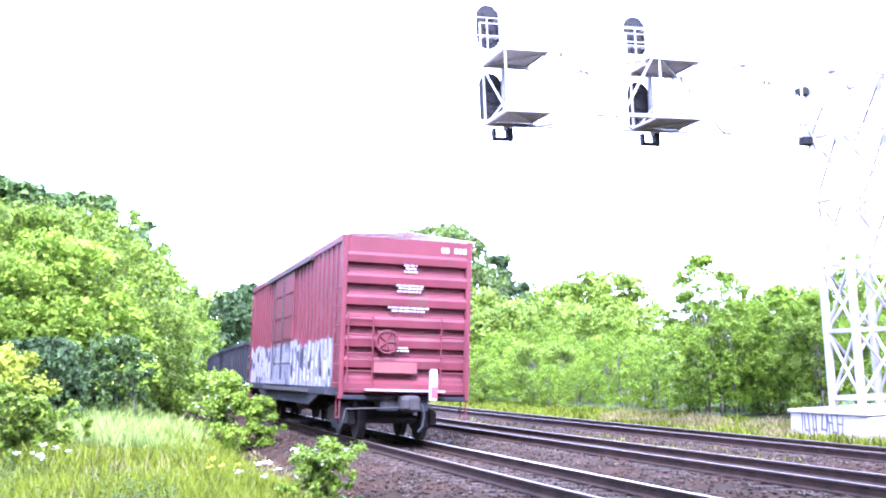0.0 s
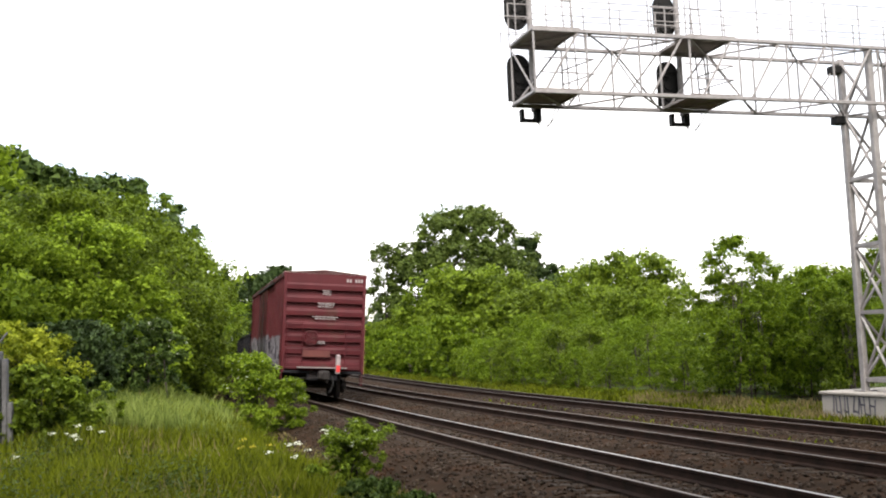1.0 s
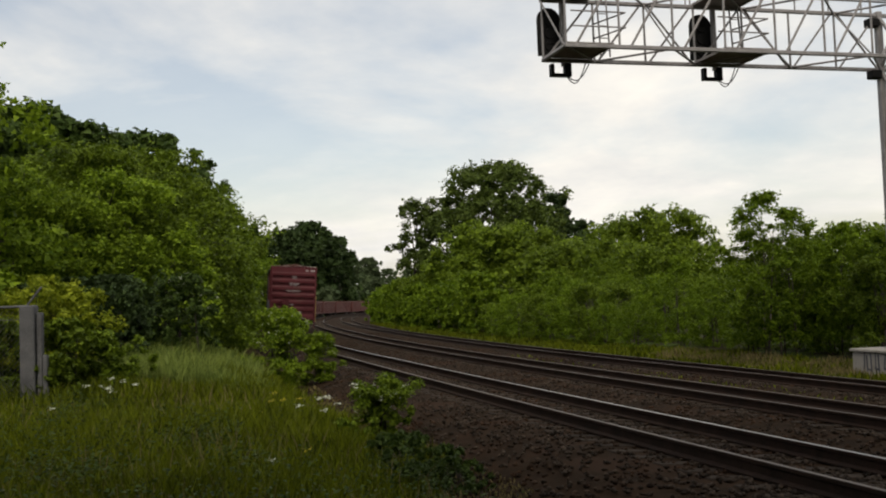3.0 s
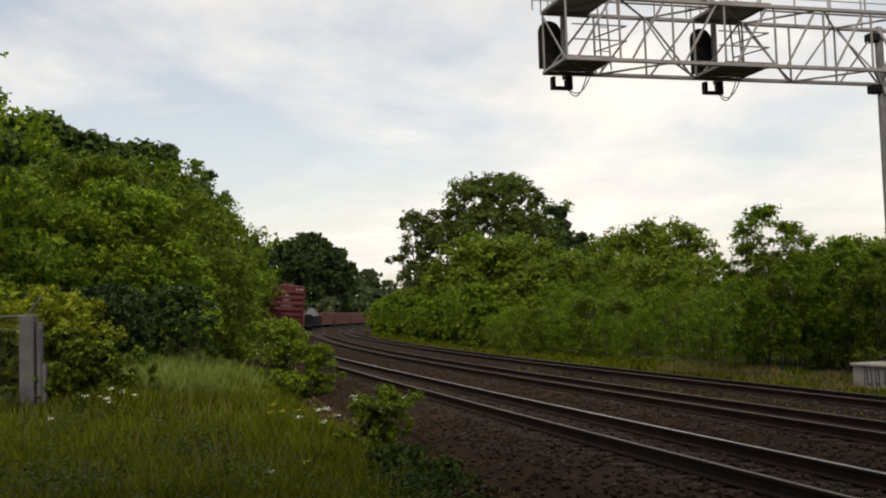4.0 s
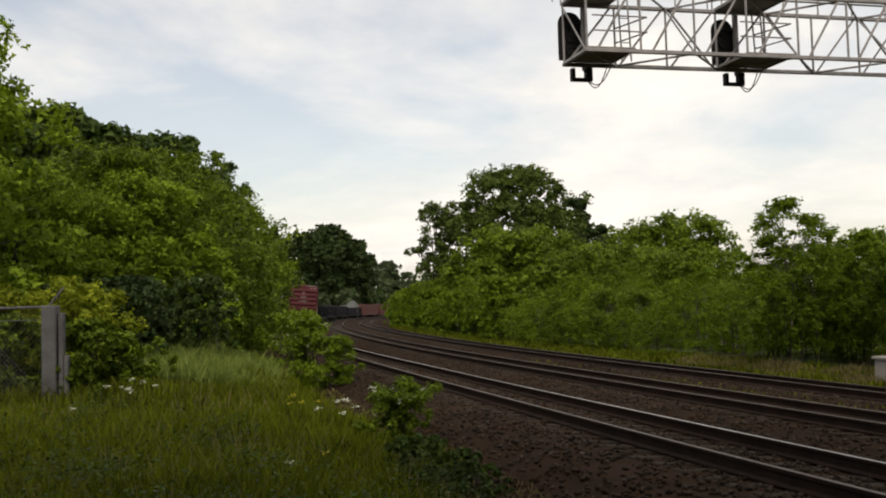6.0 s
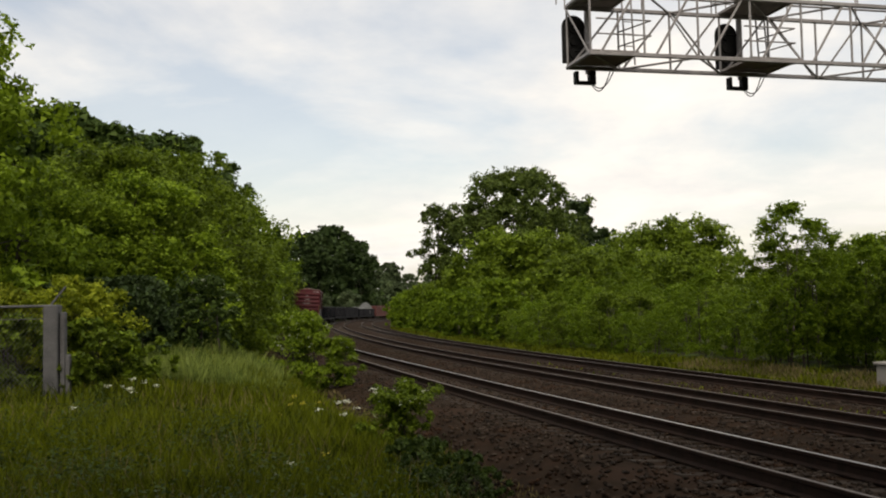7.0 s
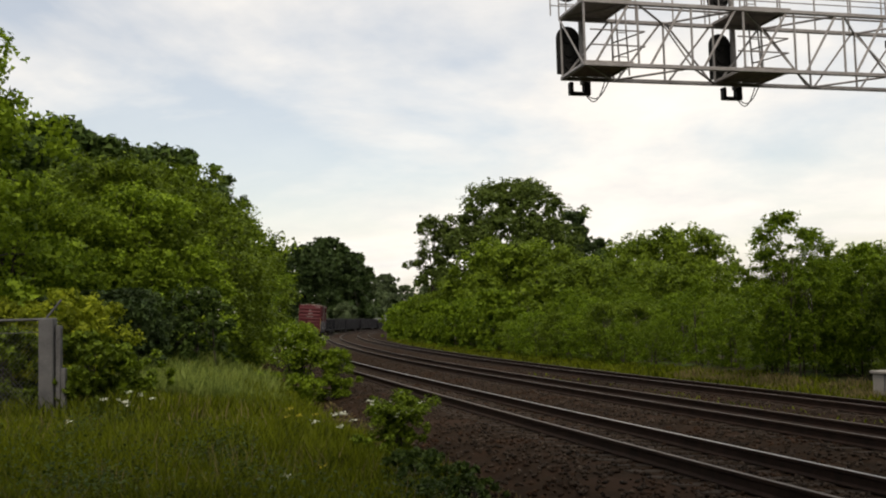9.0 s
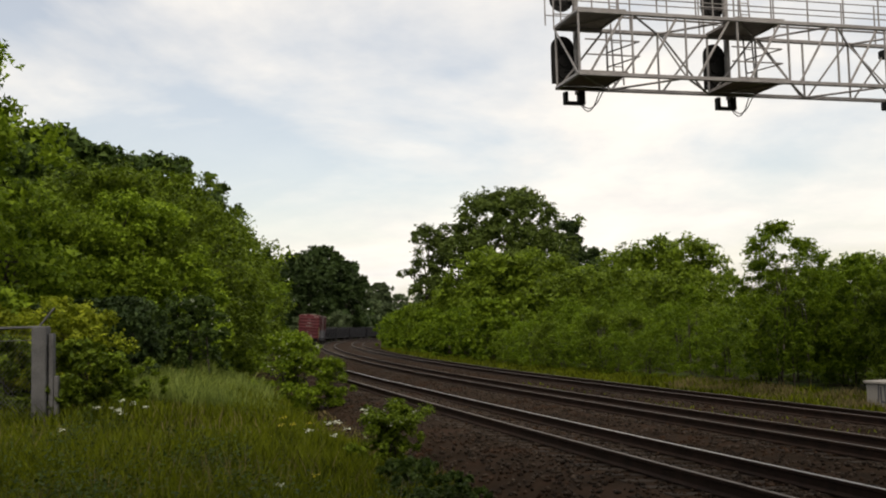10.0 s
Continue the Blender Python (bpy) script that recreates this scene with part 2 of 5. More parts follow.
class Solid:
    """Gathers boxes, bars and plates of one part."""

    def __init__(self):
        self.v, self.f = [], []

    def add(self, verts, faces):
        n = len(self.v)
        self.v += [tuple(v) for v in verts]
        self.f += [tuple(i + n for i in f) for f in faces]
        return self

    def box(self, x0, x1, y0, y1, z0, z1, b=0.0):
        """A box; b chamfers its upright edges and its top and bottom rims."""
        if b <= 0:
            v = [(x, y, z) for z in (z0, z1) for y in (y0, y1) for x in (x0, x1)]
            return self.add(v, [(0, 2, 3, 1), (4, 5, 7, 6), (0, 1, 5, 4), (2, 6, 7, 3), (0, 4, 6, 2), (1, 3, 7, 5)])
        ring = lambda i, z: [(x0 + i, y0 + i + b, z), (x0 + i + b, y0 + i, z), (x1 - i - b, y0 + i, z), (x1 - i, y0 + i + b, z),
                             (x1 - i, y1 - i - b, z), (x1 - i - b, y1 - i, z), (x0 + i + b, y1 - i, z), (x0 + i, y1 - i - b, z)]
        v = ring(b, z0) + ring(0, z0 + b) + ring(0, z1 - b) + ring(b, z1)
        f = [tuple(range(7, -1, -1)), tuple(range(24, 32))]
        for r in range(3):
            f += [(r * 8 + i, r * 8 + (i + 1) % 8, r * 8 + 8 + (i + 1) % 8, r * 8 + 8 + i) for i in range(8)]
        return self.add(v, f)

    def bar(self, a, b, r=0.04, n=6, r2=None):
        a, b = Vector(a), Vector(b)
        d = (b - a).normalized()
        u = d.orthogonal().normalized()
        w = d.cross(u)
        r2 = r if r2 is None else r2
        v = []
        for c, q in ((a, r), (b, r2)):
            v += [c + (u * math.cos(6.2832 * (i + 0.5) / n) + w * math.sin(6.2832 * (i + 0.5) / n)) * q for i in range(n)]
        f = [(i, (i + 1) % n, n + (i + 1) % n, n + i) for i in range(n)] + [tuple(range(n - 1, -1, -1)), tuple(range(n, 2 * n))]
        return self.add(v, f)

    def path(self, pts, r=0.03, n=6):
        for a, b in zip(pts[:-1], pts[1:]):
            self.bar(a, b, r, n)
        return self

    def prism(self, outline, y0, y1):
        """An outline in x, z carried along y."""
        n = len(outline)
        v = [(x, y0, z) for x, z in outline] + [(x, y1, z) for x, z in outline]
        return self.add(v, [tuple(range(n)), tuple(range(2 * n - 1, n - 1, -1))] + [(i, n + i, n + (i + 1) % n, (i + 1) % n) for i in range(n)])

    def make(self, name, mat, parent=None, label="", smooth=False):
        return mesh_object(name, self.v, self.f, mat, parent, label, smooth)


def empty(name, m=None):
    ob = new(name)
    ob.empty_display_size = 0.3
    if m is not None:
        ob.matrix_world = m
    return ob


# ---- plan of the line: a bend to the right, measured along the nearest track ----
DS = 0.25
S = np.arange(-100, 460, DS)
BEND = np.interp(S, [-100, 0, 40, 70, 100, 140, 200, 460], [0.00085, 0.00085, 0.00198, 0.00077, 0.00151, 0.00154, 0.00398, 0.004])
HEAD = np.cumsum(BEND) * DS
I0 = int(np.argmin(abs(S)))
HEAD = -0.3382 + HEAD - HEAD[I0]
CX, CY = np.cumsum(np.sin(HEAD)) * DS, np.cumsum(np.cos(HEAD)) * DS
CX, CY = CX - CX[I0] + 4.175, CY - CY[I0] + 8.0
CANT = 0.104
TRACKS = [(0.0, 0.0), (3.85, -0.128), (7.65, -0.246)]      # offset to the right, height of the inner rail


def dip(s):
    """How far the nearest track sinks along the bend."""
    return np.interp(s, [25, 55, 95, 150, 250], [0.0, 0.10, 0.21, 0.38, 0.6])


def heading(s):
    return float(np.interp(s, S, HEAD))


def spot(s, off, z=0.0):
    a = heading(s)
    return Vector((float(np.interp(s, S, CX)) + math.cos(a) * off, float(np.interp(s, S, CY)) - math.sin(a) * off, z))


def spots(s, off):
    a = np.interp(s, S, HEAD)
    return np.interp(s, S, CX) + np.cos(a) * off, np.interp(s, S, CY) - np.sin(a) * off


def offset_of(x, y):
    """Along and across the line, for arrays of places."""
    x, y = np.asarray(x, float), np.asarray(y, float)
    best, off, along = np.full(x.shape, 1e18), np.zeros(x.shape), np.zeros(x.shape)
    for i in range(0, len(S), 4):
        d = (x - CX[i]) ** 2 + (y - CY[i]) ** 2
        near = d < best
        best = np.where(near, d, best)
        off = np.where(near, (x - CX[i]) * math.cos(HEAD[i]) - (y - CY[i]) * math.sin(HEAD[i]), off)
        along = np.where(near, S[i], along)
    return along, off


def land(off, along):
    """Height of the ground by the offset from the line."""
    xs = [-400, -60, -25, -12, -9, -6.5, -4.2, -3.2, -2.2, -1.3, 1.3, 1.9, 2.55, 5.15, 5.75, 6.35, 8.95, 9.8, 11.2, 13, 25, 60, 400]
    zs = [2.0, 1.5, 0.5, 0.15, 0.1, -0.02, -0.26, -0.42, -0.10, -0.056, -0.236, -0.22, -0.184, -0.364, -0.34, -0.302, -0.482, -0.52, -0.75, -0.6, -0.3, 0.5, 1.0]
    z = np.interp(off, xs, zs) - dip(along) * np.interp(off, [-9, -4, 1.5, 2.5], [0, 1, 1, 0])
    return z + np.where(off < -3.5, 0.68 * np.exp(-((along - 23) / 7.0) ** 2 - ((off + 6.3) / 2.2) ** 2), 0)


def ground_at(x, y):
    s, o = offset_of(np.array([x]), np.array([y]))
    return float(land(o, s)[0])


# ---- ground ----
def make_ground():
    ss = np.concatenate([[-1500, -600, -250], np.arange(-100, 60, 1.0), np.arange(60, 240, 2.5), np.arange(240, 456, 8)])
    oo = np.concatenate([[-1800, -700, -300, -150, -80, -50, -35, -25, -18, -14], np.arange(-12, -4, 0.8), np.arange(-4, 12, 0.4), [13, 14.5, 17, 20, 25, 30, 40, 55, 80, 120]])
    a = np.interp(ss, S, HEAD)
    verts, faces = [], []
    for s, h in zip(ss, a):
        back = min(0, s + 100)
        for o in oo:
            x = np.interp(s, S, CX) + math.cos(h) * o + math.sin(h) * back
            y = np.interp(s, S, CY) - math.sin(h) * o + math.cos(h) * back
            z = float(land(o, s)) + (0.05 * noise.noise((x * 0.7, y * 0.7, 0)) if abs(o) < 40 and not -3.6 < o < 10.5 else 0)
            verts.append((x, y, z))
    n = len(oo)
    idx = []
    for i in range(len(ss) - 1):
        for j in range(n - 1):
            faces.append((i * n + j, i * n + j + 1, (i + 1) * n + j + 1, (i + 1) * n + j))
            idx.append(1 if -3.6 < (oo[j] + oo[j + 1]) / 2 < 11.0 else 0)
    ob = mesh_object("ground", verts, [f[::-1] for f in faces], [M["soil"], M["bed"]], index=idx, smooth=True)
    tagged(ob, "grassy soil with a grey brown ballast bed", "ground", kind="structure")
    far = Solid()
    far.add([(-4000, -3500, -1.6), (4000, -3500, -1.6), (4000, 4500, -1.6), (-4000, 4500, -1.6)], [(0, 1, 2, 3)])
    tagged(far.make("ground", M["soil"]), "wide flat land reaching the horizon", "ground", kind="structure")


make_ground()


# ---- tracks ----
RAIL_PROFILE = [(-0.075, -0.17), (0.075, -0.17), (0.075, -0.155), (0.012, -0.135), (0.010, -0.045), (0.036, -0.035), (0.036, -0.006), (0.028, 0.0), (-0.028, 0.0), (-0.036, -0.006), (-0.036, -0.035), (-0.010, -0.045), (-0.012, -0.135), (-0.075, -0.155)]


def make_rail(off, z, parent, head, sinks):
    ss = np.concatenate([np.arange(-70, 60, 2.0), np.arange(60, 420, 3.0)])
    n = len(RAIL_PROFILE)
    verts, faces, idx = [], [], []
    for s in ss:
        for x, h in RAIL_PROFILE:
            verts.append(spot(s, off + x, z + h - sinks * float(dip(s))))
    for i in range(len(ss) - 1):
        for j in range(n):
            faces.append((i * n + j, i * n + (j + 1) % n, (i + 1) * n + (j + 1) % n, (i + 1) * n + j))
            idx.append(1 if j == 7 else 0)
    return mesh_object("rail", verts, faces, [M["rail"], M[head]], parent, index=idx)


tie_solid = Solid().box(-1.3, 1.3, -0.11, 0.11, -0.17, 0.0, 0.012)


def make_track(k, off, z):
    track = empty("railway_track")
    tagged(track, ["rusty steel rails on dark timber ties, nearest the grass verge", "rusty steel rails on dark timber ties, middle line", "rusty steel rails on dark timber ties, beside the trees"][k], "railway track", "railway tracks", "structure")
    # near track: the right rail's glint is painted by its brighter head material
    make_rail(off - 0.753, z + CANT, track, "dulltop", k == 0)
    make_rail(off + 0.753, z, track, "railtop" if k == 0 else "dulltop", k == 0)
    tilt = math.degrees(math.atan(CANT / 1.506))
    first = None
    for i in range(290):
        s = -22 + i * 0.52
        m = Matrix.Translation(spot(s, off + random.uniform(-0.04, 0.04), z + CANT / 2 - 0.188 - (k == 0) * float(dip(s)))) @ pose(0, 0, 0, 0, tilt, -math.degrees(heading(s)) + random.uniform(-1.2, 1.2))
        if first is None:
            first = tie_solid.make("tie", M["tie"], track)
            first.matrix_basis = m
        else:
            ob = new("tie", first.data)
            ob.parent, ob.matrix_basis = track, m
    return track


for k, (off, z) in enumerate(TRACKS):
    make_track(k, off, z)


def make_ballast():
    """Loose angular stones over the bed."""
    rng = np.random.default_rng(5)
    n = 42000
    s = rng.uniform(0, 1, n) ** 1.9 * 70 - 1
    o = rng.uniform(-3.6, 10.6, n)
    rail_near = np.zeros(n, bool)
    for off, z in TRACKS:
        rail_near |= (abs(abs(o - off) - 0.753) < 0.09)
    s, o = s[~rail_near], o[~rail_near]
    n = len(s)
    x, y = spots(s, o)
    z = land(o, s)
    base = np.array([(1, 0, 0), (0, 1, 0), (-1, 0, 0), (0, -1, 0), (0, 0, 0.8), (0, 0, -0.6)], float)
    size = rng.uniform(0.022, 0.05, n)
    v = base[None] * rng.uniform(0.6, 1.25, (n, 6, 1)) * size[:, None, None]
    ang = rng.uniform(0, 6.28, n)
    tl = rng.normal(0, 0.5, n)
    ca, sa, ct, st = np.cos(ang), np.sin(ang), np.cos(tl), np.sin(tl)
    x1, y1, z1 = v[..., 0], v[..., 1] * ct[:, None] - v[..., 2] * st[:, None], v[..., 1] * st[:, None] + v[..., 2] * ct[:, None]
    v = np.stack([x1 * ca[:, None] - y1 * sa[:, None] + x[:, None], x1 * sa[:, None] + y1 * ca[:, None] + y[:, None], z1 + z[:, None] + 0.012], -1)
    tri = np.array([(0, 1, 4), (1, 2, 4), (2, 3, 4), (3, 0, 4), (1, 0, 5), (2, 1, 5), (3, 2, 5), (0, 3, 5)])
    faces = (tri[None] + (np.arange(n) * 6)[:, None, None]).reshape(-1, 3)
    me = bpy.data.meshes.new("ballast_stones")
    me.vertices.add(n * 6)
    me.vertices.foreach_set("co", v.astype(np.float32).ravel())
    me.loops.add(len(faces) * 3)
    me.loops.foreach_set("vertex_index", faces.astype(np.int32).ravel())
    me.polygons.add(len(faces))
    me.polygons.foreach_set("loop_start", np.arange(0, len(faces) * 3, 3, dtype=np.int32))
    me.polygons.foreach_set("loop_total", np.full(len(faces), 3, dtype=np.int32))
    me.materials.append(M["stone"])
    me.update(calc_edges=True)
    tagged(new("ballast_stones", me), "loose grey and brown crushed stone between the rails", "ballast", kind="stuff")


make_ballast()


# ---- plants ----
def leaf_faces(rng, centres, normals, size, slim=0.55, corners=4):
    """A pointed leaf of four corners at each centre, facing roughly along its normal."""
    n = len(centres)
    nr = normals + rng.normal(0, 0.38, (n, 3))
    nr /= np.linalg.norm(nr, axis=1)[:, None] + 1e-9
    t = np.cross(nr, rng.normal(0, 1, (n, 3)))
    t /= np.linalg.norm(t, axis=1)[:, None] + 1e-9
    b = np.cross(nr, t)
    z = (size * rng.uniform(0.6, 1.35, n))[:, None]
    droop = nr * z * 0.25
    if corners == 3:
        return np.stack([centres - t * z, centres + b * z * slim * 1.5 + t * z * 0.35, centres + t * z * 0.35 - b * z * slim * 1.5 + droop], 1)
    return np.stack([centres - t * z, centres + b * z * slim + droop, centres + t * z, centres - b * z * slim + droop], 1)


def crown_points(rng, clumps, radii, per, flat=0.92, spray=8):
    """Leaf places and normals: round each clump centre, flat sprays of leaves that face the same way."""
    m = max(1, per // spray)
    c = np.repeat(clumps, m, 0)
    r = np.repeat(radii, m)
    d = rng.normal(0, 1, (len(c), 3))
    d /= np.linalg.norm(d, axis=1)[:, None]
    d[:, 2] = np.where((d[:, 2] < -0.35) & (rng.uniform(0, 1, len(c)) < 0.5), -d[:, 2], d[:, 2])
    k = rng.uniform(0.05, 1.25, len(c)) ** 0.5
    stretch = np.repeat(rng.uniform(0.65, 1.25, (len(clumps), 3)), m, 0)
    tip = c + d * (r * k)[:, None] * stretch * np.array([1, 1, flat])
    nr = d * 0.8 + np.array([0, 0, 0.75]) + rng.normal(0, 0.4, d.shape)
    nr /= np.linalg.norm(nr, axis=1)[:, None] + 1e-9
    off = rng.normal(0, 1, (len(c), spray, 3)) * (0.20 * r)[:, None, None]
    along = np.sum(off * nr[:, None, :], 2)[..., None]
    off = np.clip(off - along * nr[:, None, :] * 0.75, -0.45 * r[:, None, None], 0.45 * r[:, None, None])
    return (tip[:, None, :] + off).reshape(-1, 3), np.repeat(nr, spray, 0)


def make_tree(name, height, width, base=0.2, clumps=60, per=160, leaf=0.2, leaves="leaf_mid", seed=1, clump=0.28, trunk=None, top=1.0, lean=0.0, stems=1, ragged=0.25, core=1.0, blossoms=0, label="", category="tree", group=""):
    """A tapered trunk with limbs and a crown of leaves in uneven clumps."""
    rng = np.random.default_rng(seed)
    tree = empty(name)
    tagged(tree, label, category, group)
    zc0, zc1 = height * base, height
    u = rng.uniform(0, 1, clumps)
    phi = rng.uniform(0, 6.283, clumps)
    hgt = zc0 + (zc1 - zc0) * u
    prof = np.sqrt(np.clip(1 - ((u - 0.42) / 0.60) ** 2, 0.03, 1)) ** (1 / top)
    rad = width / 2 * prof * np.sqrt(rng.uniform(0.01, 1, clumps)) * (1 + rng.normal(0, ragged, clumps))
    cr = height * 0.5 * clump * rng.uniform(0.55, 1.2, clumps)
    cr = np.minimum(cr, width * 0.3)
    cl = np.stack([np.cos(phi) * rad + lean * hgt, np.sin(phi) * rad, np.minimum(hgt, zc1 - cr * 0.6)], 1)
    cl[:, 2] = np.maximum(cl[:, 2], zc0 + cr * 0.3)
    p, nr = crown_points(rng, cl, cr, per)
    p[:, 2] = np.maximum(p[:, 2], 0.03)
    k = 3 if height > 3 else 4
    quads = leaf_faces(rng, p, nr, leaf, 0.55, k)
    if core:        # coarse shaded foliage deep inside each clump
        m = 26
        cc = np.repeat(cl, m, 0) + rng.normal(0, 0.30, (clumps * m, 3)) * np.repeat(cr, m)[:, None]
        cc[:, 2] = np.maximum(cc[:, 2], 0.03)
        inner = leaf_faces(rng, cc, rng.normal(0, 1, cc.shape), leaf * 1.6 * core, 0.6, k)
        quads = np.concatenate([quads, inner])
    quads_object("crown", quads, M[leaves], tree, k)
    if blossoms:
        out = np.where((p[:, 2] > height * 0.5) & (np.hypot(p[:, 0], p[:, 1]) + p[:, 2] * 0.6 > width * 0.38))[0]
        c = p[rng.choice(out, blossoms)]
        cc = np.repeat(c, 12, 0) + rng.normal(0, 0.02, (blossoms * 12, 3)) * np.array([1, 1, 0.6])
        fl = quads_object("blossom", leaf_faces(rng, cc, np.tile([0, -0.4, 1.0], (len(cc), 1)), 0.014, 0.8), M["blossom"], tree)
        tagged(fl, "small white blossom heads", kind="stuff")
    wood = Solid()
    tr = trunk or height * 0.02
    for k in range(stems):
        x0, y0 = (rng.normal(0, width * 0.08, 2) if stems > 1 else (0, 0))
        x1, y1 = x0 + lean * height * 0.6 + rng.normal(0, width * 0.05), y0 + rng.normal(0, width * 0.05)
        mid = Vector(((x0 + x1) / 2 + rng.normal(0, 0.1), (y0 + y1) / 2, height * 0.3))
        topv = Vector((x1, y1, height * 0.75))
        wood.bar((x0, y0, -0.3), mid, tr, 8, tr * 0.75).bar(mid, topv, tr * 0.75, 8, tr * 0.2)
        for i in rng.choice(clumps, min(clumps, 10 // stems + 2), replace=False):
            f = rng.uniform(0.25, 0.8)
            st = mid.lerp(topv, f) if f > 0.4 else Vector((x0, y0, 0)).lerp(mid, 0.6 + f * 0.5)
            e = Vector(cl[i])
            kn = st.lerp(e, 0.5) + Vector((0, 0, 0.06 * height * rng.uniform(-0.3, 1)))
            wood.bar(st, kn, tr * 0.28, 6, tr * 0.18).bar(kn, e, tr * 0.18, 6, tr * 0.06)
    wood.make("trunk", M["bark"], tree, smooth=True)
    return tree


def place(proto, places, used):
    """The first place takes the prototype itself, the rest copies. A place: x, y, scale, turn."""
    for x, y, sc, turn in places:
        m = Matrix.Translation((x, y, ground_at(x, y) - 0.05)) @ pose(0, 0, 0, 0, 0, turn)
        if proto.name not in used:
            used.add(proto.name)
            ob = proto
            ob.matrix_basis = m
        else:
            ob = copy_thing(proto, m)
        ob.scale = (sc, sc, sc * (1 + 0.08 * math.sin(turn)))


USED = set()

# left of the line: a wood along the verge, taller dark trees behind
oak = make_tree("broadleaf_tree", 9.0, 8.0, 0.03, 210, 140, 0.105, "leaf_mid", 11, 0.20, stems=2, label="leafy mid green tree standing close beside the railway, seen or added unseen for shade", group="trees left of the line")
place(oak, [(-14.7, 47.8, 0.90, 200), (-22.8, 80.8, 0.98, 330)], USED)
oak_near = make_tree("broadleaf_tree", 9.0, 8.0, 0.03, 270, 150, 0.088, "leaf_mid", 16, 0.16, stems=2, core=0.7, label="leafy mid green tree standing close beside the railway, seen or added unseen for shade", group="trees left of the line")
place(oak_near, [(-13.3, 38.8, 0.82, 20), (-14.3, 35.2, 0.84, 110), (-15.3, 32.6, 0.72, 75), (-13.9, 42.9, 0.80, 160)], USED)
ash_near = make_tree("broadleaf_tree", 9.0, 7.0, 0.02, 260, 150, 0.088, "leaf_lime", 17, 0.15, stems=3, core=0.7, label="bright green leafy tree at the wood's edge", group="trees left of the line")
place(ash_near, [(-12.6, 33.7, 0.76, 250), (-14.55, 23.0, 0.95, 140), (-15.0, 29.4, 0.66, 15), (-13.7, 31.1, 0.66, 200)], USED)
ash = make_tree("broadleaf_tree", 9.0, 7.0, 0.02, 210, 150, 0.098, "leaf_light", 12, 0.19, stems=3, label="bright green leafy tree at the wood's edge", group="trees left of the line")
place(ash, [(-17.7, 59.4, 0.95, 40), (-29.0, 114.4, 1.12, 60), (-20.5, 71.1, 0.90, 100)], USED)
oak_dark = make_tree("dark_broadleaf_tree", 14.0, 11.0, 0.08, 360, 75, 0.19, "leaf_dark", 13, 0.095, label="tall dark green tree rising behind the wood", group="tall trees behind the wood")
place(oak_dark, [(-25.6, 54.3, 0.93, 0), (-24.0, 58.3, 0.96, 80), (-22.5, 62.1, 0.90, 160), (-22.8, 68.3, 0.85, 250), (-27.1, 51.3, 0.85, 300), (-27.6, 47.6, 0.90, 30)], USED)
far_oak = make_tree("far_tree", 21.0, 15.0, 0.03, 190, 64, 0.42, "leaf_far", 14, 0.13, label="large dark green tree beyond the bend", group="far trees beyond the bend")
place(far_oak, [(-43.8, 236.0, 1.00, 0), (-47.6, 227.1, 0.84, 70), (-39.6, 246.8, 0.80, 140), (-51.6, 219.0, 0.80, 220), (-58.5, 212.1, 0.80, 30)], USED)
# paler than far_oak: haze painted into the leaves, for far_light too
haze_oak = make_tree("far_tree", 21.0, 14.0, 0.03, 190, 64, 0.42, "leaf_haze", 18, 0.12, label="tall pale green tree far beyond the bend, haze in its leaf colour", group="far trees beyond the bend")
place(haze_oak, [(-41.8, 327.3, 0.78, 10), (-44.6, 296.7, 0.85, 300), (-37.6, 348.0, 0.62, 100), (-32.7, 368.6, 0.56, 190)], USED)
far_light = make_tree("far_tree", 8.0, 6.0, 0.05, 60, 80, 0.32, "leaf_haze", 15, 0.26, label="small light green tree beyond the bend, haze in its leaf colour", group="far trees beyond the bend")
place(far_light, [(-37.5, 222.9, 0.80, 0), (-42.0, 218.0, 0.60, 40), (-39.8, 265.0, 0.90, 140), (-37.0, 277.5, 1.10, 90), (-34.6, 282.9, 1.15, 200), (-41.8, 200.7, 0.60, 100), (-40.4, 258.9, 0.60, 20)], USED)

# right of the line: a hedge of young trees, larger trees behind
big = make_tree("large_oak", 17.6, 14.5, 0.08, 420, 96, 0.16, "leaf_oak", 21, 0.11, core=1.0, ragged=0.2, top=1.3, label="large spreading dark green tree, seen behind the hedge or added unseen for shade", category="tree")
# last two places: unseen trees behind the camera, added to shade the near ballast
place(big, [(0.1, 108.0, 0.97, 35), (3.8, -12.5, 1.28, 140), (-6.0, -17.0, 1.35, 250)], USED)
side = make_tree("large_oak", 13.0, 8.5, 0.08, 170, 80, 0.16, "leaf_oak", 22, 0.11, core=0.7, ragged=0.12, label="dark green tree with open ragged branches", category="tree")
place(side, [(-5.6, 111.8, 1.05, 0), (2.4, 114.0, 1.06, 200)], USED)
lobe = make_tree("large_oak", 13.2, 5.2, 0.45, 60, 80, 0.15, "leaf_oak", 27, 0.10, core=0.6, ragged=0.2, trunk=0.16, label="slender dark green tree with an open leafy crown", category="tree")
place(lobe, [(-9.0, 111.0, 1.05, 60)], USED)
narrow = make_tree("dark_narrow_tree", 14.4, 5.5, 0.08, 190, 70, 0.19, "leaf_far", 23, 0.085, label="narrow very dark tree behind the hedge", category="tree")
place(narrow, [(6.9, 119.8, 0.98, 0), (10.8, 129.5, 0.74, 90)], USED)
